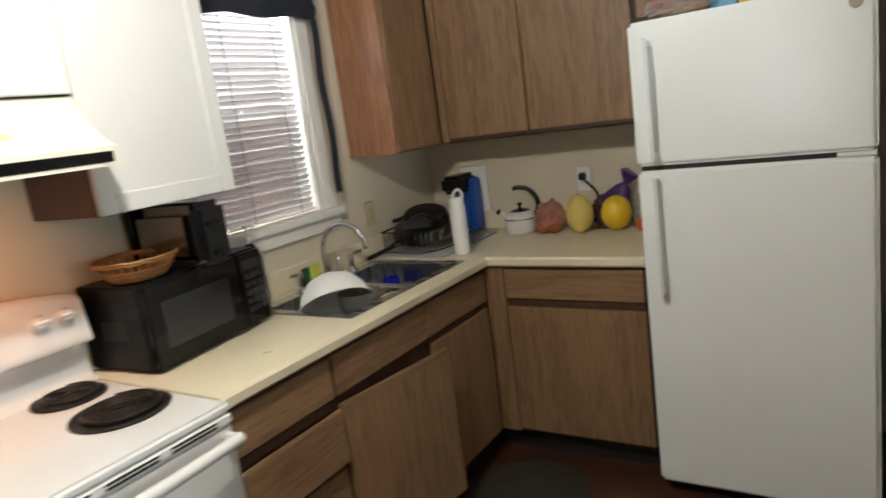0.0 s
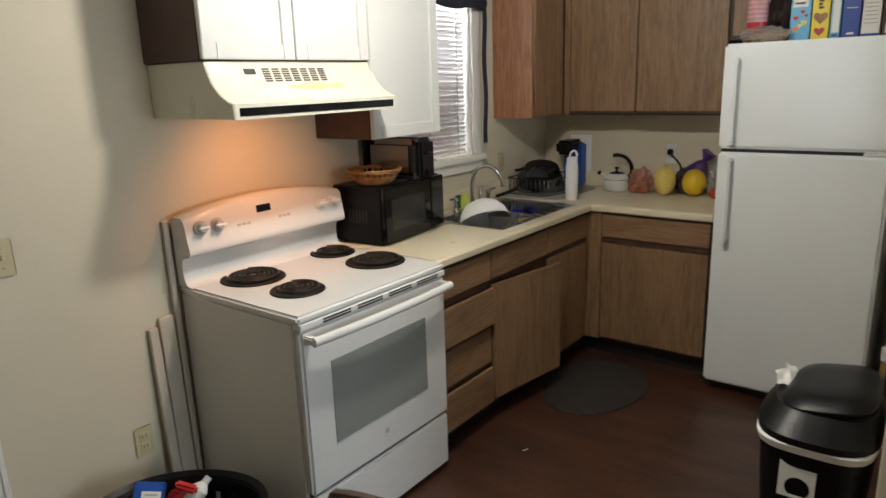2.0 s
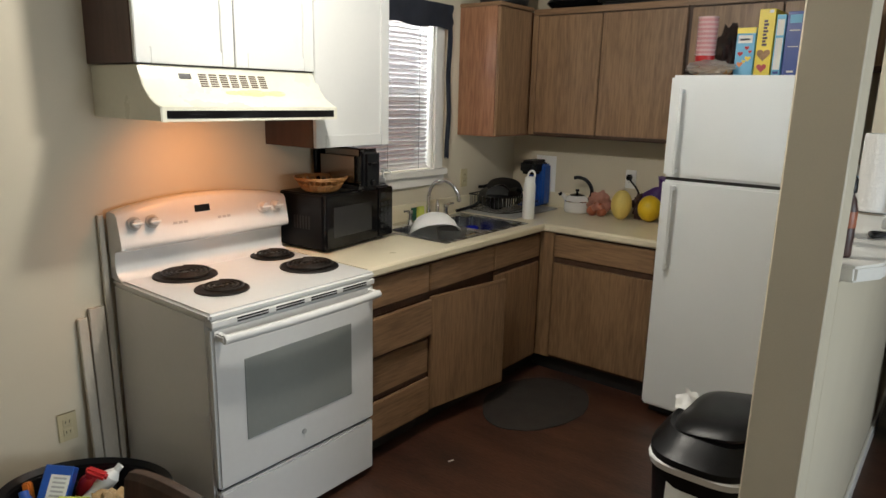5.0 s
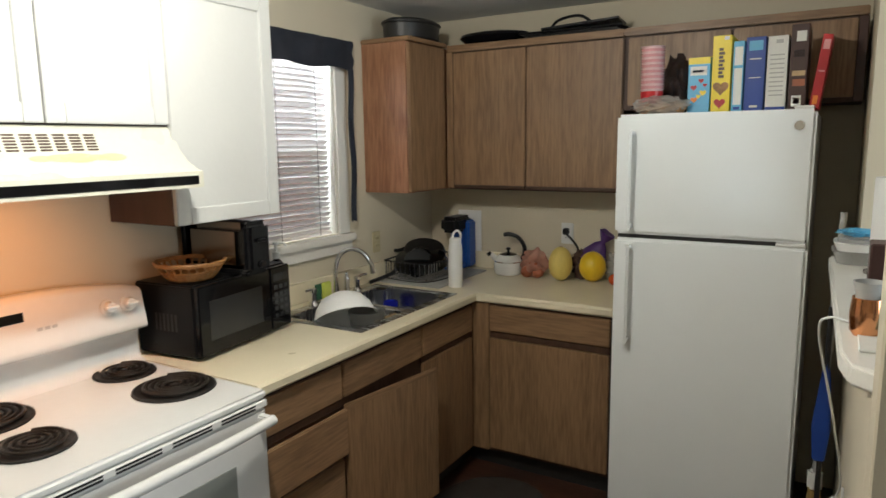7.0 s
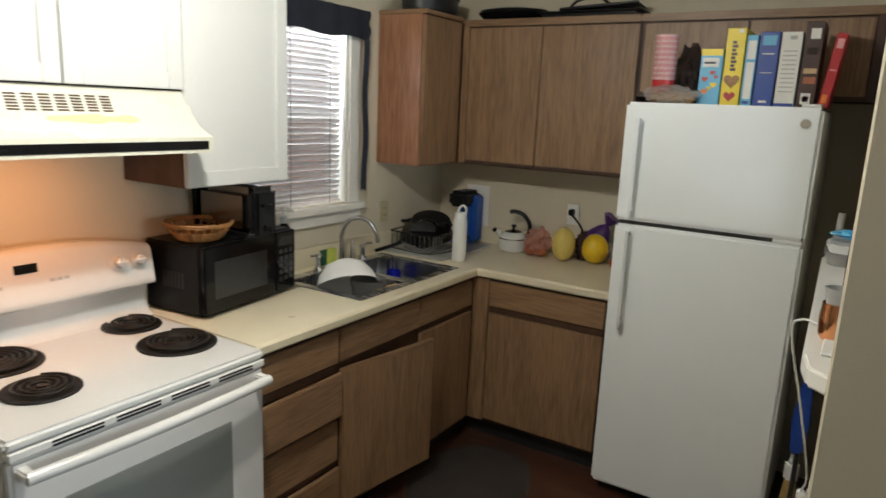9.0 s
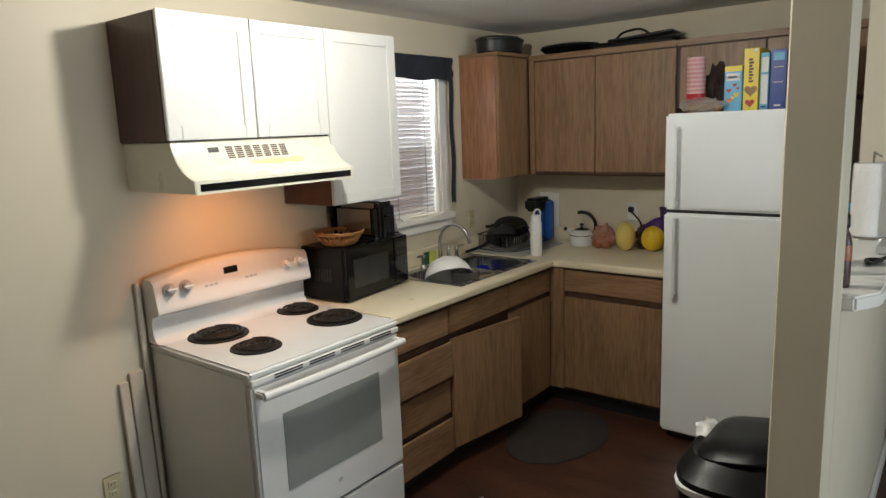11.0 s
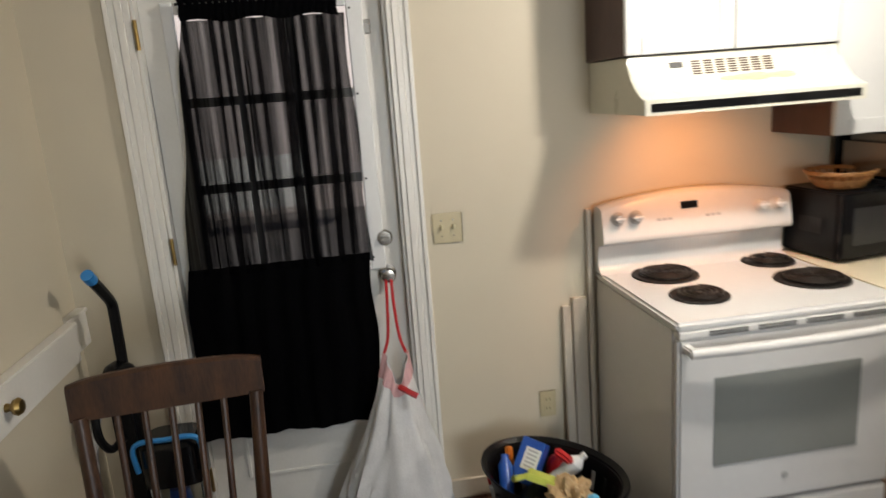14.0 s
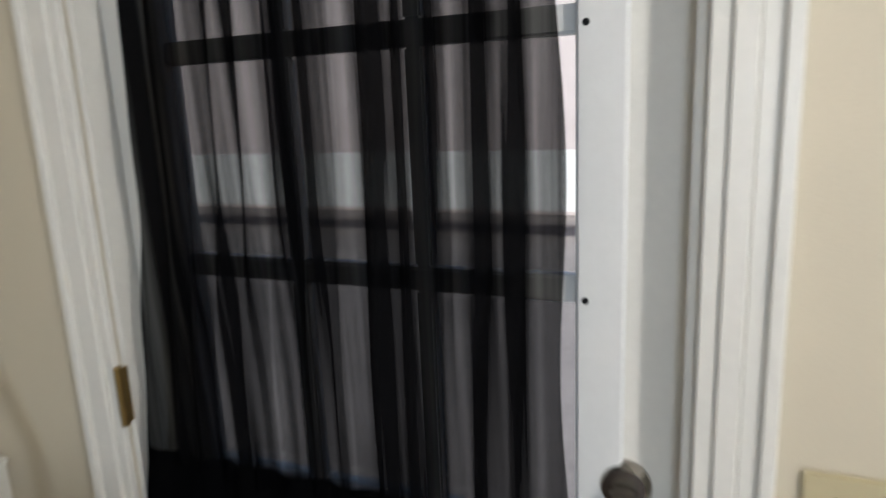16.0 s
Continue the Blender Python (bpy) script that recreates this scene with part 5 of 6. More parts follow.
tube(b, [(0.85, 2.6, 2.192), (0.9, 2.585, 2.225), (1.0, 2.585, 2.235), (1.06, 2.6, 2.2)], 0.007, 8)
solo("griddle", b, M_BLACK, "black griddle pan with a curved handle on a tray", "pan")

# ---- on top of the refrigerator ----
FT = 1.7445
cups = thing("paper_cups", pose(1.438, 2.24, FT), "stack of red and white striped paper cups", "cups")
part("cup", lathe(bmesh.new(), [(0, FT), (0.036, FT), (0.045, FT + 0.093), (0.042, FT + 0.093), (0.034, FT + 0.004), (0, FT + 0.004)], 28, at=(1.438, 2.24, 0)), M_RED, cups, "plain red cup")
for i in range(17):
    z = FT + 0.093 + i * 0.0105
    part("cup_rim", lathe(bmesh.new(), [(0.0405, z), (0.0435, z + 0.0065), (0.0475, z + 0.0072), (0.0475, z + 0.0098), (0.042, z + 0.0105)], 26, at=(1.438, 2.24, 0)), M_PINKR if i % 2 else M_PALER, cups, "pink ribbed cup rim")


def carton(x0, x1, h, depth, material, label, marks, tilt_y=0.0, spots=(), y0=2.2, group="food boxes"):
    """marks: patches on the narrow face, as shares of its width and height; spots: hearts, as (x, z, half width in metres, material)."""
    t = thing("food_box", Matrix.Translation(((x0 + x1) / 2, y0 + depth / 2, FT)) @ pose(0, 0, 0, 0, tilt_y, 0), label, "box", group, local=True)
    w = x1 - x0
    lift = abs(math.sin(radians(tilt_y))) * w / 2
    body = part("carton", box(-w / 2, w / 2, -depth / 2, depth / 2, lift, h + lift, 0.0015, 1), material, t)
    for a0, a1, c0, c1, mm in marks:
        part("print", box(-w / 2 + a0 * w, -w / 2 + a1 * w, -depth / 2 - 0.0008, -depth / 2 + 0.001, lift + c0 * h, lift + c1 * h, 0), mm, body)
    for a, c, r, mm in spots:
        pts = []
        for i in range(24):
            q = 2 * math.pi * i / 24
            pts.append((-w / 2 + a * w + r * math.sin(q) ** 3, lift + c * h + r * (0.81 * math.cos(q) - 0.31 * math.cos(2 * q) - 0.125 * math.cos(3 * q) - 0.06 * math.cos(4 * q))))
        part("print", prism(bmesh.new(), pts, "y", -depth / 2 - 0.0012, -depth / 2 + 0.001), mm, body)


ORNG = mat("print_orange", (0.75, 0.22, 0.03), 0.4, 0, 0.08, 8, 80, 0)
carton(1.587, 1.668, 0.212, 0.14, M_CARDLB, "blue snack cracker box with a yellow band", [(0, 1, 0.88, 1, M_YELLOW), (0.1, 0.85, 0.68, 0.84, M_CARDW), (0.2, 0.7, 0.735, 0.775, M_CARDBL)], 0, [(0.6, 0.58, 0.01, M_CARDR), (0.27, 0.46, 0.012, M_CARDR), (0.7, 0.36, 0.013, M_YELLOW), (0.3, 0.24, 0.013, ORNG), (0.78, 0.5, 0.008, M_CARDR), (0.5, 0.3, 0.009, M_YELLOW)])
carton(1.674, 1.742, 0.288, 0.2, M_YELLOW, "tall yellow cereal box with dark print and a red heart", [(0.34, 0.64 - 0.08 * (k % 2), 0.45 + 0.05 * k, 0.487 + 0.05 * k, M_CARDB) for k in range(8)] + [(0.6, 0.85, 0.94, 0.985, M_CARDW)], 0, [(0.5, 0.32, 0.029, M_BREAD), (0.47, 0.12, 0.021, M_CARDR)])
carton(1.748, 1.786, 0.262, 0.2, M_CARDLB, "slim light blue and white cereal box", [(0.15, 0.9, 0.1, 0.62, M_CARDW), (0.15, 0.9, 0.66, 0.92, M_CARDW), (0.2, 0.8, 0.03, 0.07, M_CARDBL)])
carton(1.792, 1.86, 0.272, 0.2, M_CARDBL, "dark blue cereal box with white lines", [(0.15, 0.85, 0.82, 0.95, M_CARDLB), (0.2, 0.8, 0.7, 0.715, M_CARDW), (0.2, 0.8, 0.45, 0.46, M_CARDW), (0.3, 0.7, 0.05, 0.08, M_CARDW)])
carton(1.866, 1.934, 0.27, 0.2, M_CARDW, "white cereal box with grey text lines", [(0.4, 0.75, 0.9, 0.95, M_GREY)] + [(0.15, 0.85, 0.2 + 0.06 * k, 0.215 + 0.06 * k, M_GREY) for k in range(10)] + [(0, 1, 0.0, 0.05, M_CARDBL)])
carton(1.942, 2.0, 0.305, 0.2, M_CARDB, "dark brown cereal box with pale marks", [(0.3, 0.85, 0.8, 0.92, M_CARDW), (0.2, 0.8, 0.62, 0.7, M_SMOKE), (0.15, 0.9, 0.4, 0.46, M_WOODL), (0.2, 0.9, 0.28, 0.36, M_ONION), (0.2, 0.75, 0.04, 0.17, M_CARDW), (0.3, 0.65, 0.07, 0.14, M_PINKR)])
carton(2.012, 2.044, 0.262, 0.18, M_CARDR, "slim red food box leaning sideways", [(0.2, 0.85, 0.8, 0.93, M_PINKR), (0.2, 0.85, 0.5, 0.52, M_PINKR), (0.2, 0.7, 0.06, 0.18, ORNG)], 7)
db = thing("snack_bag", pose(1.52, 2.36, FT), "crumpled dark film bag of food", "bag")
part("film", blob(bmesh.new(), (1.515, 2.36, FT + 0.12), (0.06, 0.07, 0.118), 0.2, 12, 4, 12), M_SMOKE, db, smooth=50)
part("contents", blob(bmesh.new(), (1.515, 2.36, FT + 0.075), (0.035, 0.05, 0.075), 0.3, 3, 3, 9), M_CARDB, db)
bb = thing("bread_bag", pose(1.49, 2.18, FT), "clear bag of bread rolls on the refrigerator", "bag")
for k, (x, y) in enumerate(((1.44, 2.17), (1.5, 2.165), (1.555, 2.18))):
    part("roll", blob(bmesh.new(), (x, y, FT + 0.022), (0.034, 0.03, 0.022), 0.15, k + 2), M_BREAD, bb)
part("film", blob(bmesh.new(), (1.49, 2.168, FT + 0.033), (0.105, 0.045, 0.036), 0.16, 6, 4, 14), M_FILM, bb, smooth=40)

# ---- beside the refrigerator ----
br = thing("broom", pose(2.12, 2.08, 0), "straw broom with a white collar beside the refrigerator", "broom")
b = bmesh.new()
prism(b, [(2.075, 0.001), (2.17, 0.001), (2.145, 0.34), (2.105, 0.34)], "y", 2.06, 2.105)
part("bristles", b, M_STRAW, br)
part("collar", box(2.1, 2.15, 2.065, 2.1, 0.338, 0.42, 0.01, 2), M_WHITEP, br)
part("stick", rod(bmesh.new(), (2.125, 2.082, 0.41), (2.15, 2.12, 1.38), 0.011), M_GREY, br)
dp = thing("dustpan", pose(2.135, 2.045, 0), "blue plastic dustpan on a long stick", "dustpan")
b = bmesh.new()
prism(b, [(2.11, 0.47), (2.15, 0.47), (2.162, 0.6), (2.15, 0.8), (2.135, 0.87), (2.12, 0.8), (2.1, 0.6)], "y", 2.035, 2.055)
bmesh.ops.bevel(b, geom=b.edges[:], offset=0.006, segments=2, affect="EDGES")
part("pan", b, M_CARDBL, dp)
part("stick", rod(bmesh.new(), (2.135, 2.045, 0.001), (2.135, 2.045, 1.05), 0.009), M_KICK, dp)

# ---- swing-lid bin ----
tb = thing("swing_bin", pose(2.03, 0.96, 0), "black bin with a domed lid and white bag edge", "bin")
def ring_box(bm, secs, n=40, sq=4.0):
    """A body through rounded-rectangle sections (cx, cy, z, half x, half y)."""
    rows = []
    for cx, cy, z, hx, hy in secs:
        row = []
        for i in range(n):
            a = 2 * math.pi * i / n
            c, s = math.cos(a), math.sin(a)
            k = (abs(c) ** sq + abs(s) ** sq) ** (-1 / sq)
            row.append(bm.verts.new((cx + hx * c * k, cy + hy * s * k, z)))
        rows.append(row)
    for r0, r1 in zip(rows, rows[1:]):
        for i in range(n):
            bm.faces.new((r0[i], r0[(i + 1) % n], r1[(i + 1) % n], r1[i]))
    bm.faces.new(rows[0][::-1])
    bm.faces.new(rows[-1])
    return bm


TX, TY = 2.02, 0.96
part("body", ring_box(bmesh.new(), [(TX, TY, 0.001, 0.125, 0.16), (TX, TY, 0.02, 0.13, 0.165), (TX, TY, 0.52, 0.158, 0.215)]), M_BLACK, tb)
part("bag_edge", ring_box(bmesh.new(), [(TX, TY, 0.512, 0.162, 0.219), (TX, TY, 0.535, 0.168, 0.226), (TX, TY, 0.54, 0.165, 0.222)]), M_WHITEP, tb, "white bin bag edge")
lid = part("lid", ring_box(bmesh.new(), [(TX, TY, 0.54, 0.17, 0.228), (TX, TY, 0.562, 0.171, 0.229), (TX, TY, 0.566, 0.166, 0.223), (TX + 0.004, TY + 0.008, 0.59, 0.158, 0.207), (TX + 0.01, TY + 0.016, 0.622, 0.14, 0.178), (TX + 0.01, TY + 0.016, 0.618, 0.132, 0.17)], sq=3.0), M_BLACK, tb)
part("mouth", ring_box(bmesh.new(), [(TX + 0.01, TY + 0.016, 0.6182, 0.126, 0.164), (TX + 0.01, TY + 0.016, 0.6195, 0.125, 0.163)], sq=3.0), M_KICK, lid, "dark open mouth")
flap = ring_box(bmesh.new(), [(0, 0, 0.0, 0.128, 0.17), (0, 0, 0.008, 0.13, 0.172), (0.004, 0.004, 0.026, 0.115, 0.155), (0.01, 0.01, 0.036, 0.085, 0.12), (0.012, 0.012, 0.039, 0.04, 0.06)], sq=3.6)
flap.transform(Matrix.Translation((TX + 0.022, TY + 0.01, 0.637)) @ pose(0, 0, 0, 2, -9, 0))
part("flap", flap, M_BLACK, tb, "domed black swing flap")
tag = part("sticker", box(1.945, 2.045, 0.7475, 0.7495, 0.35, 0.495, 0, m=Matrix.Translation((0, 0.9, 0.42)) @ pose(0, 0, 0, -5.5, 0, 0) @ Matrix.Translation((0, -0.9 + 0.0, -0.42))), M_CARDW, tb, "white sticker with a black disc")
part("sticker_print", rod(bmesh.new(), (1.998, 0.7435, 0.4), (1.998, 0.7425, 0.4), 0.034, n=20), M_BLACK, tag)
b = bmesh.new()
for k, (x, y, z, a) in enumerate(((1.905, 0.985, 0.65, 20), (1.92, 1.03, 0.655, 70))):
    vs = bmesh.ops.create_grid(b, x_segments=8, y_segments=8, size=0.03)["verts"]
    mm = Matrix.Translation((x, y, z)) @ pose(0, 0, 0, 30, 20 * k, a)
    for v in vs:
        v.co = mm @ (v.co + Vector((0, 0, 0.016 * noise.noise(v.co * 45 + Vector((k, 0, 0))))))
tis = solo("tissue_scrap", b, M_PAPER, "crumpled white tissue stuck on the bin lid", "tissue")
tis.location.z = 0.622

# ---- on the ledge ----
LZ = 1.2505
pt = thing("paper_towel_roll", pose(2.28, 1.66, LZ), "white paper towel roll on a wire stand", "paper towel")
part("base", lathe(bmesh.new(), [(0, LZ), (0.075, LZ), (0.075, LZ + 0.006), (0, LZ + 0.007)], 28, at=(2.28, 1.66, 0)), M_NICKEL, pt)
part("roll", lathe(bmesh.new(), [(0.02, LZ + 0.008), (0.062, LZ + 0.008), (0.064, LZ + 0.02), (0.064, LZ + 0.27), (0.062, LZ + 0.278), (0.02, LZ + 0.278)], 36, at=(2.28, 1.66, 0)), M_PAPER, pt)
part("sheet", box(2.3435, 2.345, 1.59, 1.66, LZ + 0.012, LZ + 0.276, 0), M_PAPER, pt)
part("spindle", tube(bmesh.new(), [(2.28, 1.66, LZ + 0.005), (2.28, 1.66, LZ + 0.29), (2.286, 1.66, LZ + 0.31), (2.305, 1.655, LZ + 0.3)], 0.004, 8), M_NICKEL, pt)
ct = thing("food_tubs", pose(2.2, 1.85, LZ), "stack of clear food tubs with a blue film scrap", "food tub")
part("tub", ring_box(bmesh.new(), [(2.205, 1.845, LZ, 0.07, 0.08), (2.205, 1.845, LZ + 0.035, 0.082, 0.09), (2.205, 1.845, LZ + 0.04, 0.086, 0.094)]), M_FILM, ct)
part("tub", ring_box(bmesh.new(), [(2.205, 1.845, LZ + 0.041, 0.07, 0.08), (2.205, 1.845, LZ + 0.066, 0.08, 0.09)]), M_WHITEP, ct)
part("lid", ring_box(bmesh.new(), [(2.21, 1.85, LZ + 0.067, 0.075, 0.085), (2.21, 1.85, LZ + 0.079, 0.073, 0.083)]), M_FILM, ct, "clear lid")
part("crumpled_film", blob(bmesh.new(), (2.19, 1.86, LZ + 0.093), (0.05, 0.03, 0.014), 0.3, 4, 3, 12), M_CARDLB, ct, "blue printed film scrap")
mug = thing("copper_mug", pose(2.195, 0.92, LZ), "hammered copper mug on the ledge", "mug")
part("cup", lathe(bmesh.new(), [(0, LZ), (0.023, LZ), (0.03, LZ + 0.01), (0.032, LZ + 0.045), (0.029, LZ + 0.078), (0.026, LZ + 0.078), (0.029, LZ + 0.045), (0.025, LZ + 0.012), (0, LZ + 0.008)], 28, at=(2.195, 0.92, 0)), M_COPPER, mug)
b = lathe(bmesh.new(), [(0, LZ + 0.009), (0.02, LZ + 0.009), (0.024, LZ + 0.085), (0.03, LZ + 0.11), (0.027, LZ + 0.11), (0.02, LZ + 0.085)], 22, at=(2.195, 0.92, 0))
solo("grey_cup", b, M_GREY, "small grey cup nested in a copper mug", "cup")
solo("brown_box", box(2.195, 2.255, 1.03, 1.11, LZ, LZ + 0.17, 0.003, 1), M_CARDB, "small dark brown cardboard box on the ledge", "box")
b = bmesh.new()
vs = bmesh.ops.create_grid(b, x_segments=14, y_segments=20, size=1)["verts"]
for v in vs:
    u, w = v.co.x, v.co.y
    v.co = Vector((2.248 + 0.02 * u + 0.006 * math.sin(3 * w), 0.925 + 0.03 * u + 0.014 * w, LZ + 0.075 + 0.072 * w + 0.003 * math.sin(16 * w)))
bmesh.ops.solidify(b, geom=b.faces[:], thickness=0.003)
mk = solo("face_mask", b, M_MASK, "pale blue disposable face mask leaning on a box", "mask")
b = box(2.16, 2.26, 0.78, 0.9, LZ, LZ + 0.006, 0.002, 1, m=Matrix.Translation((0.02, 0.01, 0)))
solo("paper_slip", b, M_CARDW, "flat white envelope on the ledge", "envelope")
sq = thing("sauce_bottle", pose(2.309, 0.775, LZ), "dark amber bottle with a black cap on the ledge", "bottle")
part("bottle", lathe(bmesh.new(), [(0, LZ), (0.021, LZ), (0.023, LZ + 0.006), (0.023, LZ + 0.12), (0.017, LZ + 0.145), (0.0115, LZ + 0.155), (0.0115, LZ + 0.165)], 22, at=(2.309, 0.775, 0)), M_CARDB, sq)
part("bottle_label", lathe(bmesh.new(), [(0.0233, LZ + 0.075), (0.0236, LZ + 0.076), (0.0236, LZ + 0.115), (0.0233, LZ + 0.116)], 22, at=(2.309, 0.775, 0)), M_ONION, sq, "amber label band")
part("cap", lathe(bmesh.new(), [(0.014, LZ + 0.162), (0.015, LZ + 0.165), (0.014, LZ + 0.195), (0.007, LZ + 0.205), (0.006, LZ + 0.222), (0, LZ + 0.223)], 18, at=(2.309, 0.775, 0)), M_BLACK, sq)
b = tube(bmesh.new(), [(2.35, 1.1, LZ + 0.008), (2.37, 1.13, LZ + 0.012), (2.36, 1.17, LZ + 0.008), (2.33, 1.15, LZ + 0.008), (2.345, 1.09, LZ + 0.008), (2.375, 1.2, LZ + 0.01)], 0.006, 8)
solo("key_ring", b, M_KICK, "dark keys and ring lying on the ledge", "keys")
b = box(2.34, 2.39, 1.3, 1.42, LZ, LZ + 0.03, 0.004, 1)
solo("grey_case", b, M_GREY, "flat grey case at the far end of the ledge", "case")
ch = thing("charger_lead", pose(2.19, 1.1, LZ), "white charger lead hanging over the ledge", "cable")
part("lead", tube(bmesh.new(), [(2.17, 1.0, LZ + 0.004), (2.13, 1.02, LZ + 0.005), (2.112, 1.05, LZ - 0.04), (2.15, 1.15, 1.0), (2.185, 1.32, 0.75), (2.178, 1.44, 0.64), (2.172, 1.45, 0.62)], 0.0028, 8), M_WHITEP, ch)
part("plug", box(2.165, 2.1905, 1.435, 1.465, 0.595, 0.63, 0.004, 2), M_WHITEP, ch)

# ---- dining corner ----
tbl = thing("dining_table", pose(1.76, -1.27, 0), "round dark wood dining table", "table")
TCX, TCY, TR = 1.77, -1.45, 0.59
b = lathe(bmesh.new(), [(0, 0.71), (TR - 0.02, 0.71), (TR - 0.004, 0.718), (TR, 0.728), (TR - 0.005, 0.737), (TR - 0.02, 0.74), (0, 0.74)], 72, at=(TCX, TCY, 0))
for v in b.verts:
    v.co.y = max(v.co.y, -1.852)
part("tabletop", b, M_TABLE, tbl)
part("apron", lathe(bmesh.new(), [(0.38, 0.64), (0.395, 0.64), (0.395, 0.7098), (0.38, 0.7098)], 48, at=(TCX, TCY, 0)), M_WOODD, tbl)
part("pedestal", lathe(bmesh.new(), [(0.09, 0.05), (0.07, 0.12), (0.05, 0.2), (0.065, 0.35), (0.05, 0.5), (0.075, 0.62), (0.12, 0.7095)], 24, at=(TCX, TCY, 0)), M_WOODD, tbl)
for k in range(4):
    a = math.pi / 4 + k * math.pi / 2
    part("leg", tube(bmesh.new(), [(TCX + 0.05 * math.cos(a), TCY + 0.05 * math.sin(a), 0.2), (TCX + 0.18 * math.cos(a), TCY + 0.18 * math.sin(a), 0.12), (TCX + 0.32 * math.cos(a), TCY + 0.32 * math.sin(a), 0.03)], 0.028, 8), M_WOODD, tbl)


def spindle_chair(m, label):
    """Facing +x, the back at x = 0, y across."""
    c = thing("dining_chair", m, label, "chair", "chairs round the table", local=True)
    part("seat", box(0.03, 0.44, -0.21, 0.21, 0.43, 0.46, 0.012, 3), M_WOODD, c)
    b = bmesh.new()
    n = 16
    rows = []
    for i in range(n + 1):
        u = -1 + 2 * i / n
        y = 0.235 * u
        xc = -0.045 - 0.007 * (1 - u * u) - 0.012
        h0 = 0.905 + 0.004 * u * u
        h1 = 1.018 - 0.012 * abs(u) ** 5 - 0.006 * u * u
        rows.append([b.verts.new(p) for p in ((xc + 0.012, y, h0), (xc + 0.004, y, h1 - 0.008), (xc - 0.004, y, h1), (xc - 0.016, y, h1), (xc - 0.022, y, h1 - 0.008), (xc - 0.012, y, h0))])
    for r0, r1 in zip(rows, rows[1:]):
        for k in range(6):
            b.faces.new((r0[k], r0[(k + 1) % 6], r1[(k + 1) % 6], r1[k]))
    b.faces.new(rows[0])
    b.faces.new(rows[-1][::-1])
    part("top_rail", b, M_WOODD, c)
    for s in (-1, 1):
        b = bmesh.new()
        rod(b, (0.04, s * 0.19, 0.45), (-0.053, s * 0.213, 0.915), 0.021, 0.018, 12)
        part("back_post", b, M_WOODD, c)
        for x in (0.06, 0.4):
            part("leg", rod(bmesh.new(), (x + (0.03 if x > 0.2 else -0.06), s * 0.2, 0.0), (x, s * 0.175, 0.435), 0.014, 0.018, 10), M_WOODD, c)
        part("stretcher", rod(bmesh.new(), (0.03, s * 0.186, 0.2), (0.415, s * 0.186, 0.2), 0.009), M_WOODD, c)
    for k in range(5):
        y = -0.13 + 0.065 * k
        part("spindle", rod(bmesh.new(), (0.045, y * 0.9, 0.455), (-0.062 + 0.18 * y * y, y, 0.91), 0.0095, 0.0085, 10), M_WOODD, c)
    part("cross_stretcher", rod(bmesh.new(), (0.22, -0.186, 0.2), (0.22, 0.186, 0.2), 0.009), M_WOODD, c)
    return c


ch1 = spindle_chair(pose(0.83, -1.43, 0, 0, 0, 5), "dark walnut spindle-back chair facing the table")
ch2 = copy_thing(ch1, pose(1.828, -0.762, 0, 0, 0, -88))
ch2.scale = (1.0, 1.0, 1.04)
nh = thing("napkin_holder", pose(1.255, -1.7, 0.7405), "black napkin holder with a glass edge on the table", "napkin holder")
part("tray", box(1.2, 1.31, -1.745, -1.65, 0.7405, 0.782, 0.006, 2), M_BLACKG, nh)
part("edge_strip", box(1.205, 1.305, -1.74, -1.655, 0.7825, 0.786, 0.001, 1), M_CLEAR, nh, "clear glass edge")
hk = thing("rail_knob", pose(0.686, -1.875, 0.922), "small round bronze knob on the chair rail", "knob")
part("knob", lathe(bmesh.new(), [(0.012, 0.0), (0.009, 0.012), (0.02, 0.02), (0.024, 0.03), (0.018, 0.04), (0, 0.043)], 20, m=Matrix.Translation((0.686, -1.866, 0.922)) @ pose(0, 0, 0, -90, 0, 0)), M_BRASS, hk)

wd = thing("table_appliance", pose(1.42, -1.76, 0.7405), "black appliance with a grey top and two prongs on the table", "appliance")
part("base", box(1.33, 1.51, -1.845, -1.69, 0.7405, 0.77, 0.012, 3), M_BLACK, wd)
part("column", box(1.36, 1.48, -1.845, -1.765, 0.765, 1.05, 0.015, 3), M_BLACK, wd)
b = prism(bmesh.new(), [(-1.845, 0.96), (-1.76, 0.98), (-1.655, 1.045), (-1.64, 1.075), (-1.65, 1.125), (-1.845, 1.125)], "x", 1.355, 1.485)
bmesh.ops.bevel(b, geom=b.edges[:], offset=0.008, segments=2, affect="EDGES")
part("head", b, M_BLACK, wd)
part("top", box(1.36, 1.48, -1.84, -1.655, 1.1255, 1.155, 0.012, 3), M_GREY, wd, "grey rounded top")
part("trim_line", box(1.4855, 1.487, -1.7, -1.692, 1.03, 1.12, 0), M_GREY, wd)
for z in (1.09, 1.138):
    part("prong", rod(bmesh.new(), (1.44, -1.66, z), (1.435, -1.592, z), 0.011, 0.008, n=12), M_GREY, wd, "grey prong")

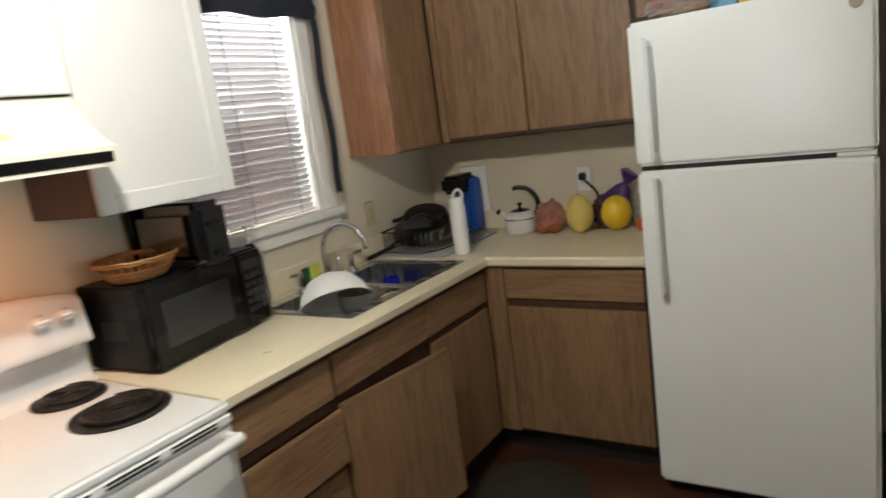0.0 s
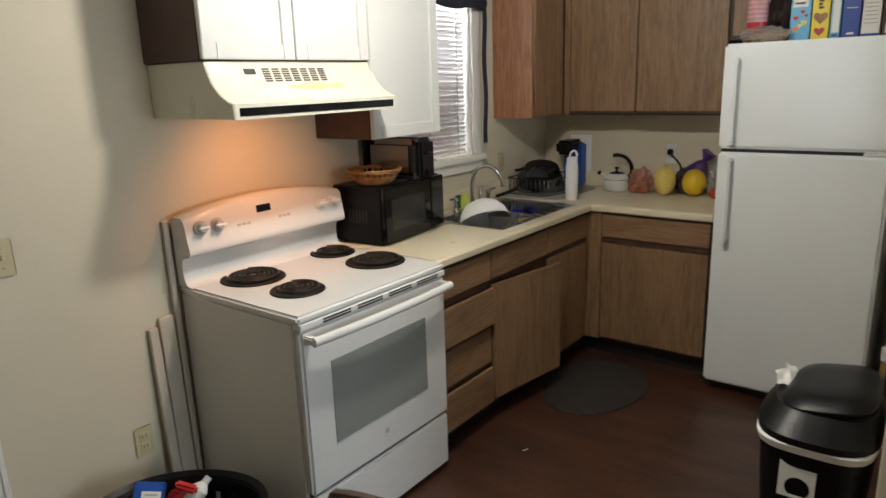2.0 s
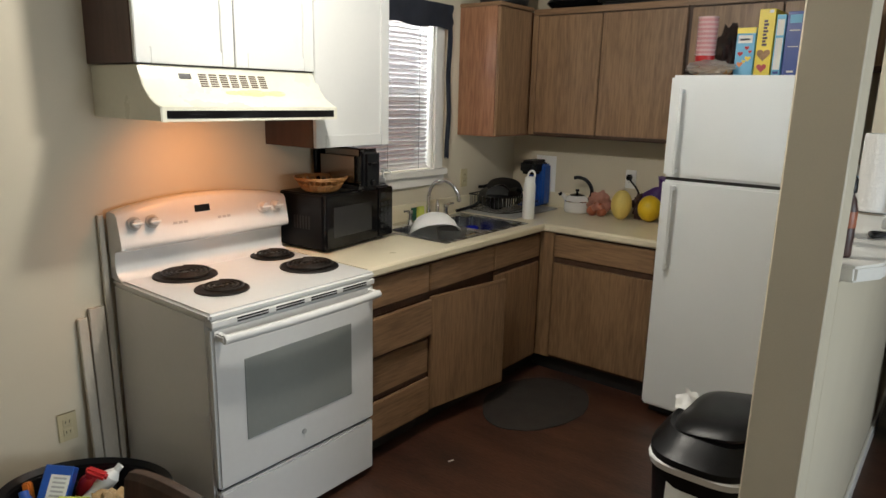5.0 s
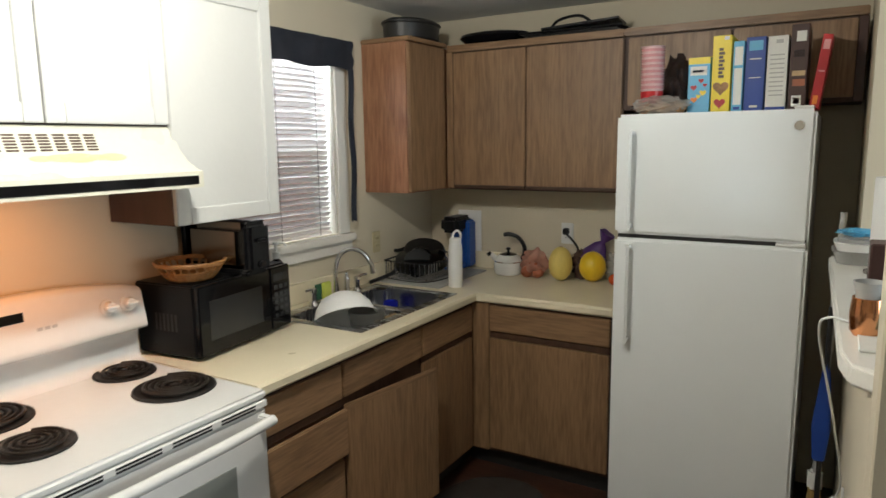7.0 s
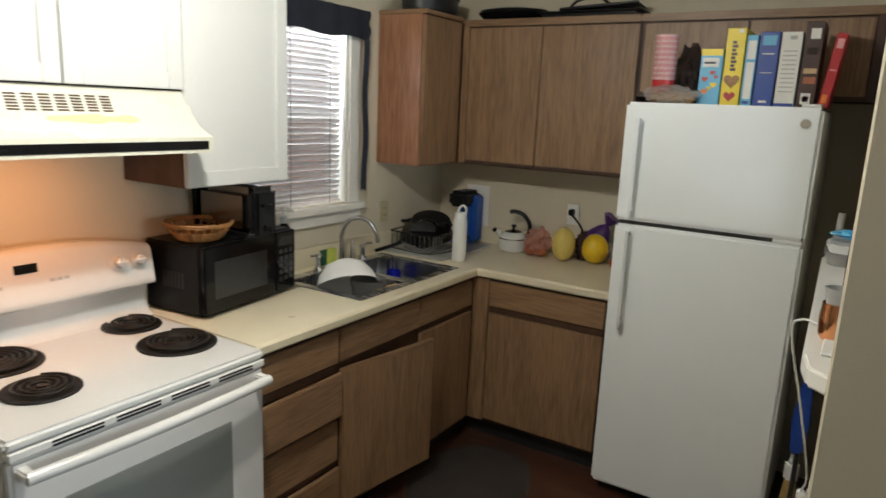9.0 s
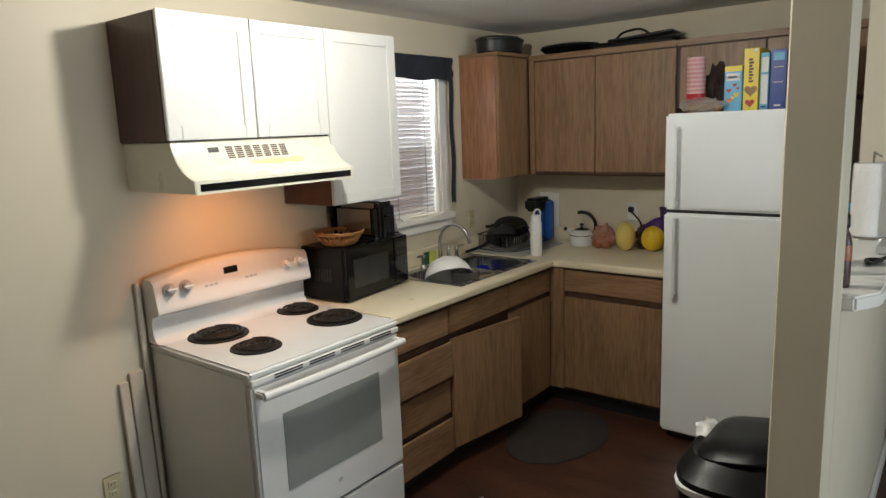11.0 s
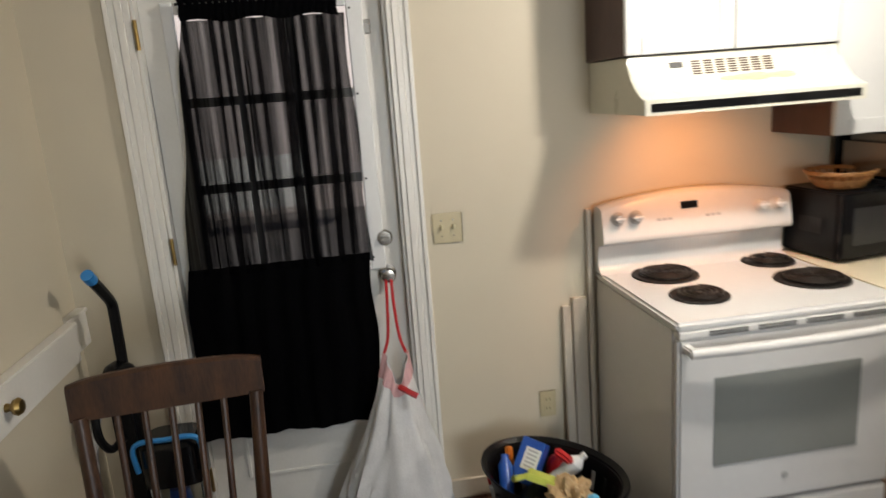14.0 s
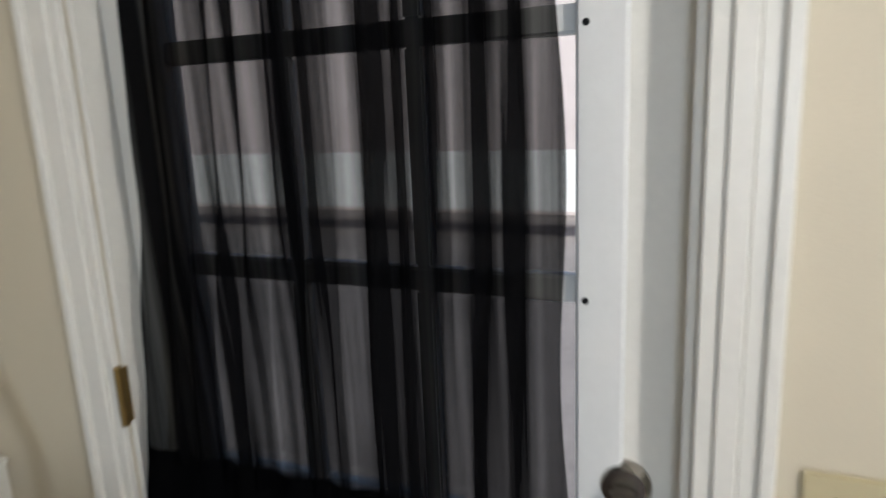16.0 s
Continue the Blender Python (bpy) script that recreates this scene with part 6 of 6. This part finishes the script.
# upright vacuum cleaner
vc = thing("vacuum_cleaner", pose(0.2, -1.7, 0), "black upright vacuum cleaner with blue trim", "vacuum cleaner")
part("handle", tube(bmesh.new(), [(0.285, -1.755, 1.155), (0.2, -1.755, 1.085), (0.145, -1.755, 1.03), (0.14, -1.755, 0.98), (0.145, -1.755, 0.85), (0.15, -1.755, 0.7)], 0.018, 10, 4), M_BLACK, vc)
part("handle_tip", rod(bmesh.new(), (0.27, -1.755, 1.142), (0.3, -1.755, 1.168), 0.0195, n=12), M_SKYB, vc, "bright blue handle end")
part("spine", box(0.105, 0.2, -1.815, -1.715, 0.1, 0.74, 0.025, 3), M_BLACK, vc)
part("shoulder", blob(bmesh.new(), (0.17, -1.765, 0.74), (0.075, 0.07, 0.09), 0.05, 1), M_BLACKG, vc)
part("carry_loop", tube(bmesh.new(), [(0.2, -1.79, 0.78), (0.29, -1.81, 0.74), (0.32, -1.81, 0.64), (0.27, -1.8, 0.56), (0.2, -1.78, 0.56)], 0.014, 8), M_BLACK, vc)
bin_ = part("dust_bin", ring_box(bmesh.new(), [(0.27, -1.6, 0.2, 0.07, 0.08), (0.27, -1.6, 0.43, 0.075, 0.09)]), M_CLEAR, vc, "clear dust bin")
part("bin_lid", ring_box(bmesh.new(), [(0.27, -1.6, 0.431, 0.08, 0.1), (0.27, -1.6, 0.57, 0.08, 0.1), (0.27, -1.6, 0.59, 0.065, 0.08)]), M_BLACKG, bin_)
part("bin_trim", tube(bmesh.new(), [(0.345, -1.7, 0.5), (0.345, -1.7, 0.595), (0.345, -1.6, 0.605), (0.345, -1.5, 0.595), (0.345, -1.495, 0.47)], 0.009, 8), M_SKYB, bin_, "bright blue trim")
part("filter", lathe(bmesh.new(), [(0.03, 0.21), (0.035, 0.3), (0.03, 0.4)], 16, at=(0.27, -1.6, 0)), M_BLUE, bin_)
part("neck", box(0.15, 0.3, -1.74, -1.55, 0.08, 0.2, 0.03, 3), M_BLACK, vc)
part("floor_head", box(0.12, 0.42, -1.8, -1.5, 0.002, 0.09, 0.025, 3), M_BLACK, vc)
part("hose", tube(bmesh.new(), [(0.13, -1.83, 0.7), (0.24, -1.86, 0.6), (0.29, -1.86, 0.35), (0.22, -1.84, 0.15), (0.15, -1.8, 0.12)], 0.017, 10), M_GREY, vc)

# laundry basket with cleaning things
lb = thing("laundry_basket", pose(0.41, -0.33, 0), "black oval plastic basket full of cleaning supplies", "basket")
LM = Matrix.Translation((0.415, -0.325, 0)) @ pose(0, 0, 0, 0, 0, 38)
n, rows = 48, []
b = bmesh.new()
for z, k in ((0.004, 0.74), (0.1, 0.8), (0.2, 0.88), (0.315, 0.97), (0.33, 1.05), (0.322, 1.06), (0.305, 0.955), (0.2, 0.865), (0.1, 0.785), (0.012, 0.72)):
    rows.append([b.verts.new(LM @ Vector((0.265 * k * math.cos(2 * math.pi * i / n), 0.19 * k * math.sin(2 * math.pi * i / n), z))) for i in range(n)])
for j, (r0, r1) in enumerate(zip(rows, rows[1:])):
    for i in range(n):
        b.faces.new((r0[i], r0[(i + 1) % n], r1[(i + 1) % n], r1[i]))
b.faces.new(rows[0][::-1])
b.faces.new(rows[-1])
part("tub", b, M_BLACK, lb)
for i in range(24):
    a = 2 * math.pi * i / 24
    for z0, z1, k0, k1 in ((0.09, 0.16, 0.79, 0.85), (0.19, 0.26, 0.87, 0.93)):
        p = LM @ Vector((0.267 * k0 * math.cos(a), 0.192 * k0 * math.sin(a), z0))
        q = LM @ Vector((0.267 * k1 * math.cos(a), 0.192 * k1 * math.sin(a), z1))
        part("slot", rod(bmesh.new(), p, q, 0.011, n=6), M_GREY if (i * 7) % 5 == 0 else (M_CARDR if (i * 3) % 7 == 0 else M_KICK), lb)


def in_basket(x, y, z, turn):
    return LM @ Matrix.Translation((x, y, z)) @ pose(0, 0, 0, *turn)


def filler(name, bm, material, label, category):
    return solo(name, bm, material, label, category, "things in the basket")


filler("folded_cloth", blob(bmesh.new(), LM @ Vector((0, 0, 0.14)), (0.17, 0.15, 0.125), 0.12, 7), M_KICK, "dark cloths in the basket", "cloth")
bxm = in_basket(-0.12, 0.03, 0.3, (-35, 10, 10))
t = thing("detergent_box", bxm, "blue detergent box with a white label", "box", "things in the basket", local=True)
part("carton", box(-0.045, 0.045, -0.03, 0.03, -0.08, 0.08, 0.003, 1), M_BLUE, t)
part("label", box(-0.02, 0.04, -0.031, -0.029, -0.03, 0.05, 0), M_CARDW, t)
for k in range(5):
    part("print", box(-0.01, 0.03, -0.0315, -0.0305, -0.02 + k * 0.014, -0.014 + k * 0.014, 0), M_GREY, t)
sp = thing("spray_bottle", in_basket(-0.06, 0.11, 0.26, (15, 20, 0)), "red spray bottle with a white trigger", "bottle", "things in the basket", local=True)
part("bottle", lathe(bmesh.new(), [(0, -0.1), (0.035, -0.1), (0.037, 0), (0.03, 0.04), (0.014, 0.06), (0.014, 0.075)], 20), M_RED, sp)
part("head", box(-0.015, 0.06, -0.014, 0.014, 0.075, 0.105, 0.008, 2), M_RED, sp)
part("trigger", tube(bmesh.new(), [(0.045, 0, 0.08), (0.06, 0, 0.06), (0.055, 0, 0.035)], 0.006, 8), M_WHITEP, sp)
filler("white_bottle", lathe(bmesh.new(), [(0, -0.09), (0.028, -0.09), (0.03, 0.04), (0.012, 0.065), (0.012, 0.085), (0, 0.086)], 18, m=in_basket(0.0, 0.1, 0.28, (-10, 45, 20))), M_WHITEP, "white plastic cleaner bottle in the basket", "bottle")
filler("sponge_pack", box(-0.05, 0.05, -0.045, 0.045, -0.012, 0.012, 0.004, 2, m=in_basket(-0.02, -0.04, 0.305, (-20, 15, 25))), M_LIME, "lime green sponge pack in the basket", "sponge")
filler("scrub_pad", box(-0.04, 0.04, -0.03, 0.03, -0.01, 0.01, 0.004, 2, m=in_basket(-0.09, -0.05, 0.29, (-35, 0, 60))), M_LIME, "yellow-green scrub pad in the basket", "sponge")
filler("blue_bottle", lathe(bmesh.new(), [(0, -0.08), (0.026, -0.08), (0.028, 0.03), (0.015, 0.055), (0.015, 0.07), (0, 0.071)], 18, m=in_basket(-0.17, -0.05, 0.27, (-30, -30, 0))), M_BLUE, "blue cleaner bottle in the basket", "bottle")
filler("orange_brush", box(-0.014, 0.014, -0.012, 0.012, -0.06, 0.06, 0.005, 2, m=in_basket(-0.205, 0.02, 0.27, (-15, -15, 0))), ORNG, "small orange brush in the basket", "brush")
filler("paper_bag", blob(bmesh.new(), LM @ Vector((0.1, -0.04, 0.27)), (0.085, 0.07, 0.06), 0.35, 21, 4, 11), M_WOODL, "crumpled brown paper bag in the basket", "bag")
filler("turquoise_bottle", lathe(bmesh.new(), [(0, -0.07), (0.022, -0.07), (0.024, 0.03), (0.012, 0.045), (0, 0.046)], 16, m=in_basket(0.19, -0.06, 0.29, (-10, 20, 0))), M_CARDLB, "turquoise bottle in the basket", "bottle")

# worn patch, laid as a thin oval sheet, and scraps on the floor
b = bmesh.new()
n = 60
ring = [b.verts.new((0.86 + (0.26 + 0.02 * noise.noise(Vector((math.cos(i * 0.105) * 2, math.sin(i * 0.105) * 2, 0)))) * math.cos(2 * math.pi * i / n), 1.83 + 0.36 * math.sin(2 * math.pi * i / n) * (1 + 0.04 * math.sin(3 * i * 0.105)), 0.005)) for i in range(n)]
low = [b.verts.new((v.co.x * 1.0, v.co.y, 0.0005)) for v in ring]
b.faces.new(ring)
for i in range(n):
    b.faces.new((low[i], low[(i + 1) % n], ring[(i + 1) % n], ring[i]))
solo("floor_patch", b, M_PATCH, "dull grey oval sheet marking a worn floor patch", "mat")
for x, y, a in ((0.93, 0.52, 20), (0.88, 1.05, 70)):
    b = box(-0.015, 0.015, -0.004, 0.004, 0.0005, 0.003, 0.001, 1, m=Matrix.Translation((x, y, 0)) @ pose(0, 0, 0, 0, 0, a))
    solo("paper_scrap", b, M_PAPER, "tiny white paper scrap on the floor", "scrap", "floor scraps")

# beyond the half wall
c = thing("sideboard", pose(2.75, 2.75, 0), "dark wood sideboard in the next room", "sideboard")
part("body", box(2.4, 3.2, 2.5, 2.95, 0.08, 1.12, 0.006, 2), M_CABD, c)
part("plinth", box(2.43, 3.17, 2.53, 2.93, 0, 0.08, 0), M_KICK, c)
for x0, x1 in ((2.415, 2.795), (2.805, 3.185)):
    part("door", box(x0, x1, 2.483, 2.4995, 0.12, 1.08, 0.006, 2), M_WOODD, c)

# ceiling lamp
cl = thing("ceiling_light", pose(1.1, 0.42, H), "small bare-bulb ceiling light holder", "ceiling light")
part("base", lathe(bmesh.new(), [(0.07, H - 0.001), (0.07, H - 0.02), (0.03, H - 0.03), (0.022, H - 0.045), (0, H - 0.046)], 28, at=(1.1, 0.42, 0)), M_WHITEP, cl)
bulb = part("bulb", lathe(bmesh.new(), [(0.014, H - 0.045), (0.016, H - 0.055), (0.03, H - 0.075), (0.028, H - 0.095), (0.015, H - 0.108), (0, H - 0.11)], 20, at=(1.1, 0.42, 0)), M_GLOW, cl)
bulb.visible_shadow = False
